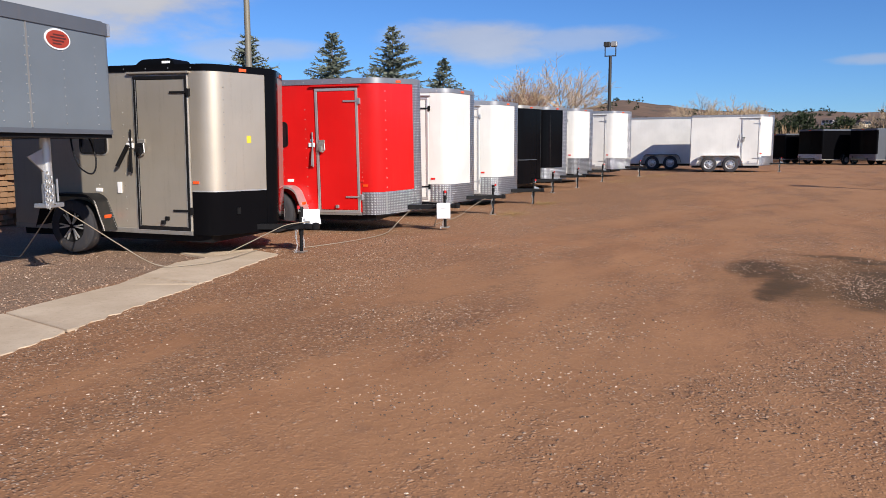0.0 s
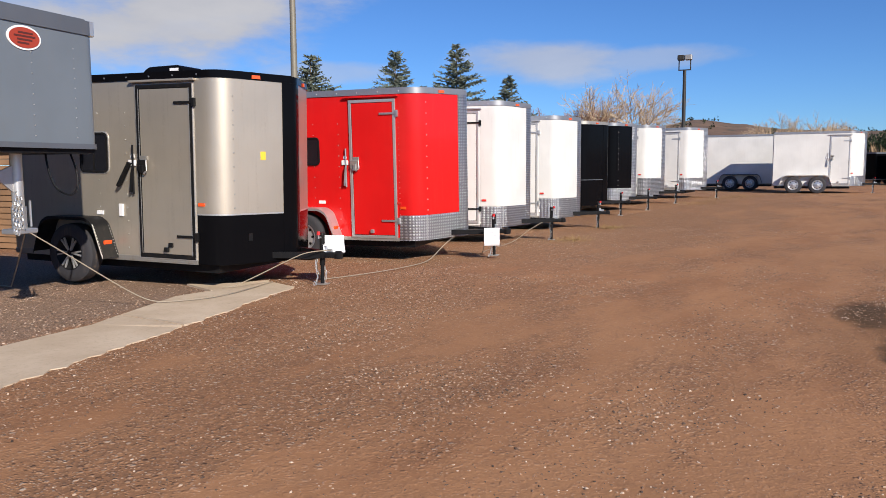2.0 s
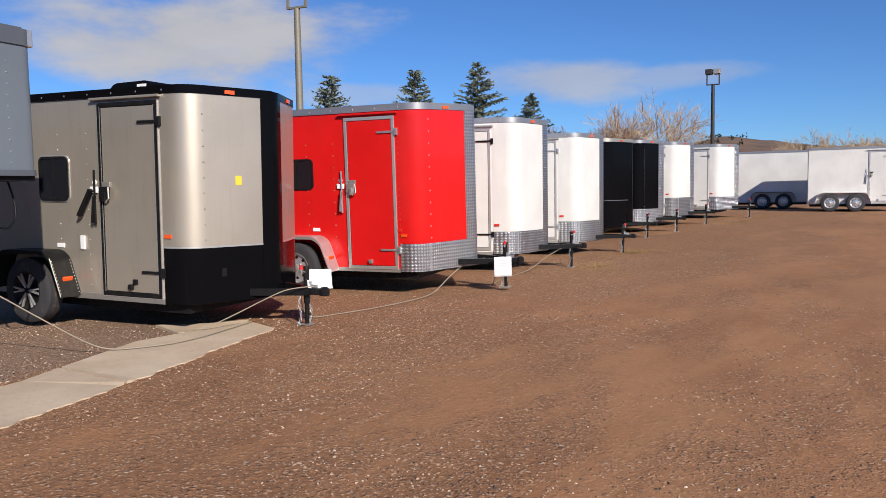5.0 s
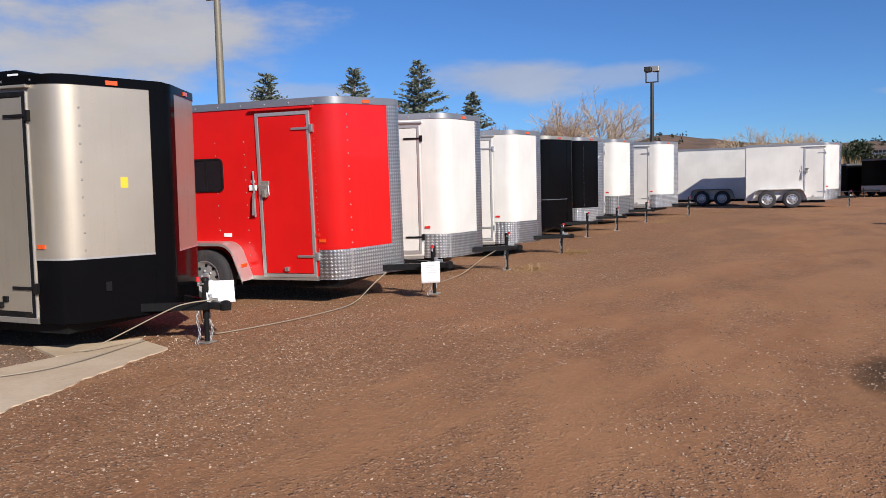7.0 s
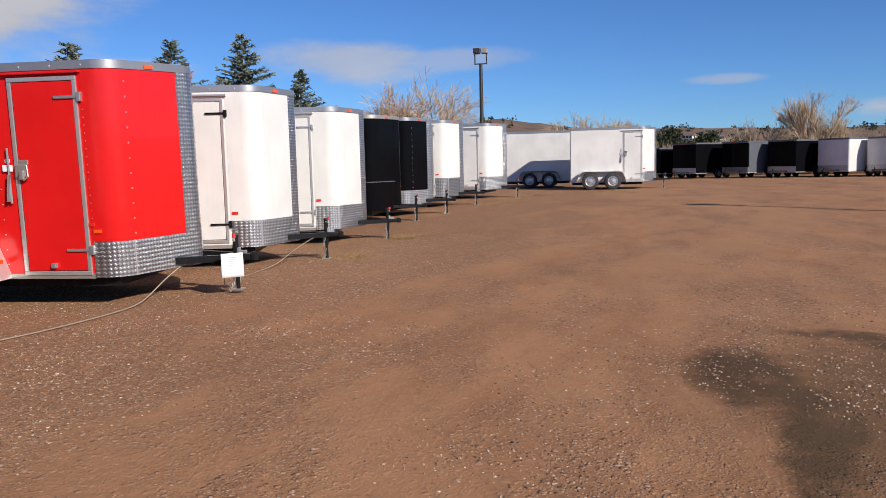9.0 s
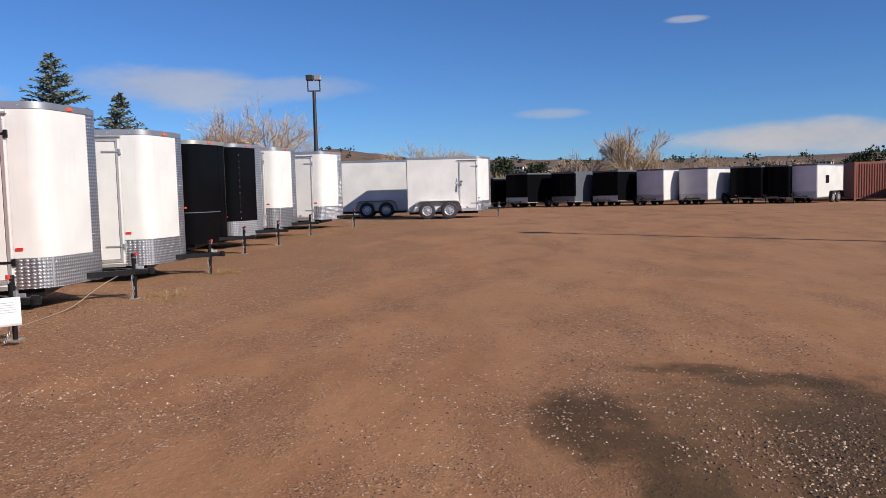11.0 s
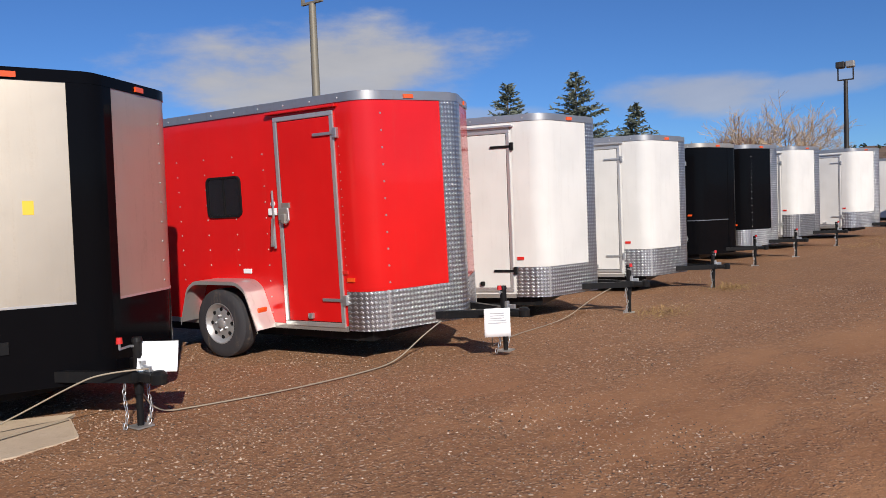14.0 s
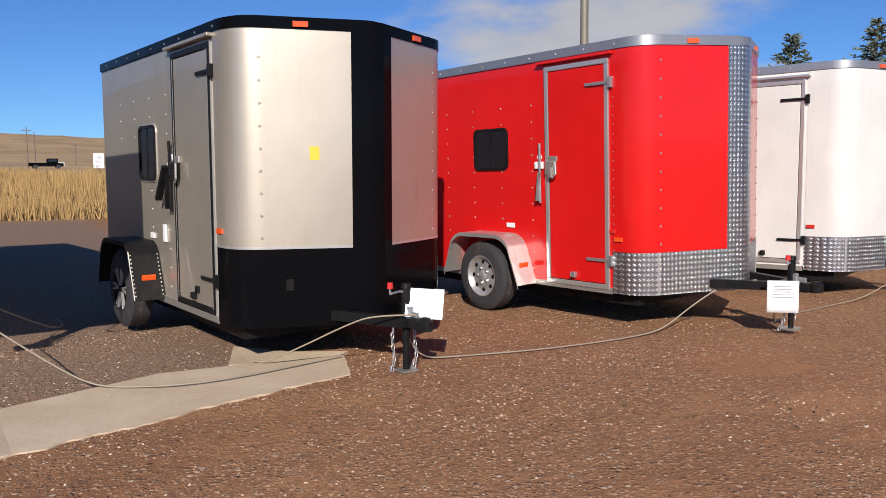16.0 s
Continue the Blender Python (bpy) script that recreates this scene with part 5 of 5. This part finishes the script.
def hill_shrubs():
    r = random.Random(31)
    V, F = [], []
    for k in range(900):
        az0, dist = r.uniform(-38, 26), r.uniform(170, 640)
        if noise.noise((az0 * 0.4, dist * 0.01, 7)) < r.uniform(-0.5, 0.4):
            continue
        c = Vector((-5 + dist * math.cos(radians(az0)), -5.5 + dist * math.sin(radians(az0)), hill_height(az0, dist) + 0.4))
        size = r.uniform(0.7, 2.0) * (0.6 + dist / 600)
        for j in range(16):
            p = c + Vector((r.gauss(0, 0.5), r.gauss(0, 0.5), abs(r.gauss(0.3, 0.35)))) * size
            q = Vector((r.gauss(0, 1), r.gauss(0, 1), r.gauss(0.4, 0.8))).normalized() * size * 0.55
            n = q.cross(Vector((r.gauss(0, 1), r.gauss(0, 1), r.gauss(0, 1)))).normalized() * size * 0.3
            i = len(V)
            V += [p - n, p + n, p + q]
            F.append((i, i + 1, i + 2))
    tagged(fast_mesh("shrubs", V, F, "juniper"), "dark shrubs dotted over the far hillside", "shrubs", kind="stuff")


hill_shrubs()


# ---- far row of trailers ----
def far_trailer(label, x, y, skin, front, guard, side_window=False, w=2.2, length=4.0, roof="slate", hgt=2.45):
    t = tagged(new("cargo_trailer"), label, "trailer", "far row of trailers")
    t.matrix_world = pose(x, y, rise(x, y), 0, 0, 228)
    h = w / 2
    path = trailer_outline(w, 0.07, length, 0.12, 0.2)
    half = sum((b - a).length for a, b in zip(path, path[1:])) / 2
    part("body", prism(path, 0.38, hgt), skin, t, smooth=True)
    part("front_panel", band(stretch(path, -half + length - 0.1, half - length + 0.1), 0.75, hgt - 0.1, 0.001, 0.004), front, t, smooth=True)
    part("roof_trim", band(path, hgt - 0.08, hgt + 0.02, 0, 0.015), roof, t, smooth=True)
    part("roof", prism(shift(path, -0.03), hgt, hgt + 0.03), roof, t)
    part("stone_guard", band(stretch(path, -half + length, half - length), 0.36, 0.74, 0.001, 0.006), guard, t, smooth=True)
    part("rear_door", boxes((-h + 0.05, h - 0.05, length, length + 0.03, 0.45, hgt - 0.1)), skin, t)
    part("bottom_rail", band(path, 0.33, 0.385, -0.006, 0.018), "dull", t)
    part("drawbar", beam(beam(bmesh.new(), (-0.6, 0.3, 0.42), (-0.04, -1.1, 0.42), 0.06, 0.09), (0.6, 0.3, 0.42), (0.04, -1.1, 0.42), 0.06, 0.09), "frame", t)
    jack(t, -0.9)
    for s in (-1, 1):
        for wy in (2.2, 3.05):
            wh = new("wheel")
            wh.parent = t
            wh.location = (s * h, wy, 0.335)
            part("tyre", lathe([(-0.1, 0.2), (-0.1, 0.30), (-0.07, 0.335), (0.07, 0.335), (0.1, 0.30), (0.1, 0.2)], sides=20), "rubber", wh, smooth=True)
            part("rim", lathe([(s * 0.08, 0.05), (s * 0.104, 0.19), (s * 0.108, 0.18), (s * 0.104, 0.06)], sides=16), "rim", wh, smooth=True)
        fender(t, h, 2.62, s, "frame", span=0.85, lamp=False)
    if side_window:
        part("window", rounded_plate(1.2, 1.7, 1.25, 1.75, h, h + 0.015, 0.05), "glass", t)
    part("clearance_lamp", boxes((-0.1, 0.1, -0.10, -0.05, hgt - 0.06, hgt - 0.02)), "amber", t)
    return t


FAR = (("black", "black", "atp", "black cargo trailer with a bright stone guard", False), ("slate", "black", "atp_dark", "dark grey cargo trailer in the far row", False),
       ("black", "black", "atp", "black cargo trailer with a bright stone guard", False), ("white", "white", "atp", "white cargo trailer with its front in shade", False),
       ("white", "white", "atp", "white cargo trailer with its front in shade", False), ("black", "black", "black", "all black cargo trailer in the far row", False),
       ("black", "black", "black", "all black cargo trailer in the far row", False), ("white", "white", "atp", "white cargo trailer with a small side window", True))
for k, (skin, front, guard, label, win) in enumerate(FAR):
    y = (-4.1, -7.4, -10.28, -13.25, -16.0, -19.2, -20.7, -22.2)[k]
    far_trailer(label, 51.4 - 0.7 * k, y - 0.92, skin, front, guard, win)
far_trailer("black cargo trailer at the near end of the far row", 53.2, -2.6, "black", "black", "black", w=2.0, hgt=2.2)
far_trailer("dark cargo trailer beyond the red container", 45.2, -31.4, "black", "black", "black")
far_trailer("dark cargo trailer beyond the red container", 44.6, -34.6, "slate", "black", "black")


def container():
    t = tagged(new("shipping_container"), "rust red corrugated shipping container", "container")
    t.matrix_world = pose(49.6, -28.9, 0, 0, 0, 0)
    bm = boxes((0, 6, -1.2, 1.2, 0.12, 2.6))
    part("shell", bm, "rust", t)
    for k in range(14):
        part("rib", boxes((-0.05, 0.0, -1.14 + 0.165 * k, -1.06 + 0.165 * k, 0.25, 2.48)), "rust", t)
    for s in (-1, 1):
        part("corner_post", boxes((-0.08, 0.08, s * 1.2 - 0.07, s * 1.2 + 0.07, 0.0, 2.62)), "rust", t)
    return t


container()


# ---- things seen past the champagne trailer ----
def lumber():
    t = tagged(new("lumber_stack"), "stack of weathered brown boards behind the trailers", "lumber")
    t.matrix_world = pose(-1.32, 6.5, 0, 0, 0, 12)
    r = random.Random(2)
    for k in range(16):
        for j in range(4):
            part("board", boxes((-0.3 + 0.15 * j + r.uniform(0, 0.01), -0.16 + 0.15 * j, r.uniform(-0.05, 0.05), 1.0 + r.uniform(-0.05, 0.05), 0.02 + 0.1 * k, 0.105 + 0.1 * k)), "boards", t)
    return t


M["boards"] = paint("weathered_boards", (0.30, 0.17, 0.09), 0.8, dirty=0.5, vary=0.25)
lumber()


def pickup():
    t = tagged(new("pickup_truck"), "dark pickup truck parked beyond the dry field", "truck")
    t.matrix_world = pose(1.2, 150, 3.6, 0, 0, 4)
    part("body", boxes((-3.0, 2.6, -0.9, 0.9, 0.5, 1.15), bev=0.1), "black", t)
    part("cab", boxes((-0.1, 1.7, -0.85, 0.85, 1.15, 1.9), bev=0.16), "black", t)
    part("hood", boxes((1.7, 2.75, -0.88, 0.88, 0.55, 1.22), bev=0.1), "white", t)
    part("windscreen", boxes((0.1, 1.5, -0.87, 0.87, 1.3, 1.75), bev=0.05), "glass", t)
    for x in (-1.9, 1.7):
        for s in (-1, 1):
            bm = bmesh.new()
            tube(bm, (x, s * 0.7, 0.4), (x, s * 0.95, 0.4), 0.4, sides=18)
            part("wheel", bm, "rubber", t)
    return t


pickup()


def roadside_sign(x, y, z):
    t = tagged(new("roadside_sign"), "white roadside board with a dark shape", "sign")
    t.matrix_world = pose(x, y, z, 0, 0, 0)
    part("post", boxes((-0.1, 0.1, -0.05, 0.05, 0, 3.2)), "frame", t)
    part("panel", boxes((-0.9, 0.9, -0.12, -0.06, 1.2, 3.9), bev=0.02), "paper", t)
    for z0, z1, x0, x1 in ((2.9, 3.5, -0.3, 0.5), (2.2, 2.6, -0.6, 0.4), (1.5, 1.8, -0.5, 0.2)):
        part("dark_mark", boxes((x0, x1, -0.14, -0.12, z0, z1)), "print", t)


roadside_sign(9.6, 150, 2.6)
M["wood_pole"] = paint("grey_wood_pole", (0.16, 0.13, 0.11), 0.9, dirty=0.3)
for x, y, z, hh in ((-1.1, 190, 4.5, 9), (0.4, 190, 4.5, 8), (11.8, 240, 6.5, 6)):
    t = tagged(new("utility_pole"), "thin wooden utility pole beyond the field", "utility pole")
    t.location = (x, y, z)
    part("pole", tube(bmesh.new(), (0, 0, -2), (0, 0, hh), 0.14, 0.09, 8), "wood_pole", t)
    part("crossarm", boxes((-1.0, 1.0, -0.06, 0.06, hh - 0.9, hh - 0.75)), "wood_pole", t)
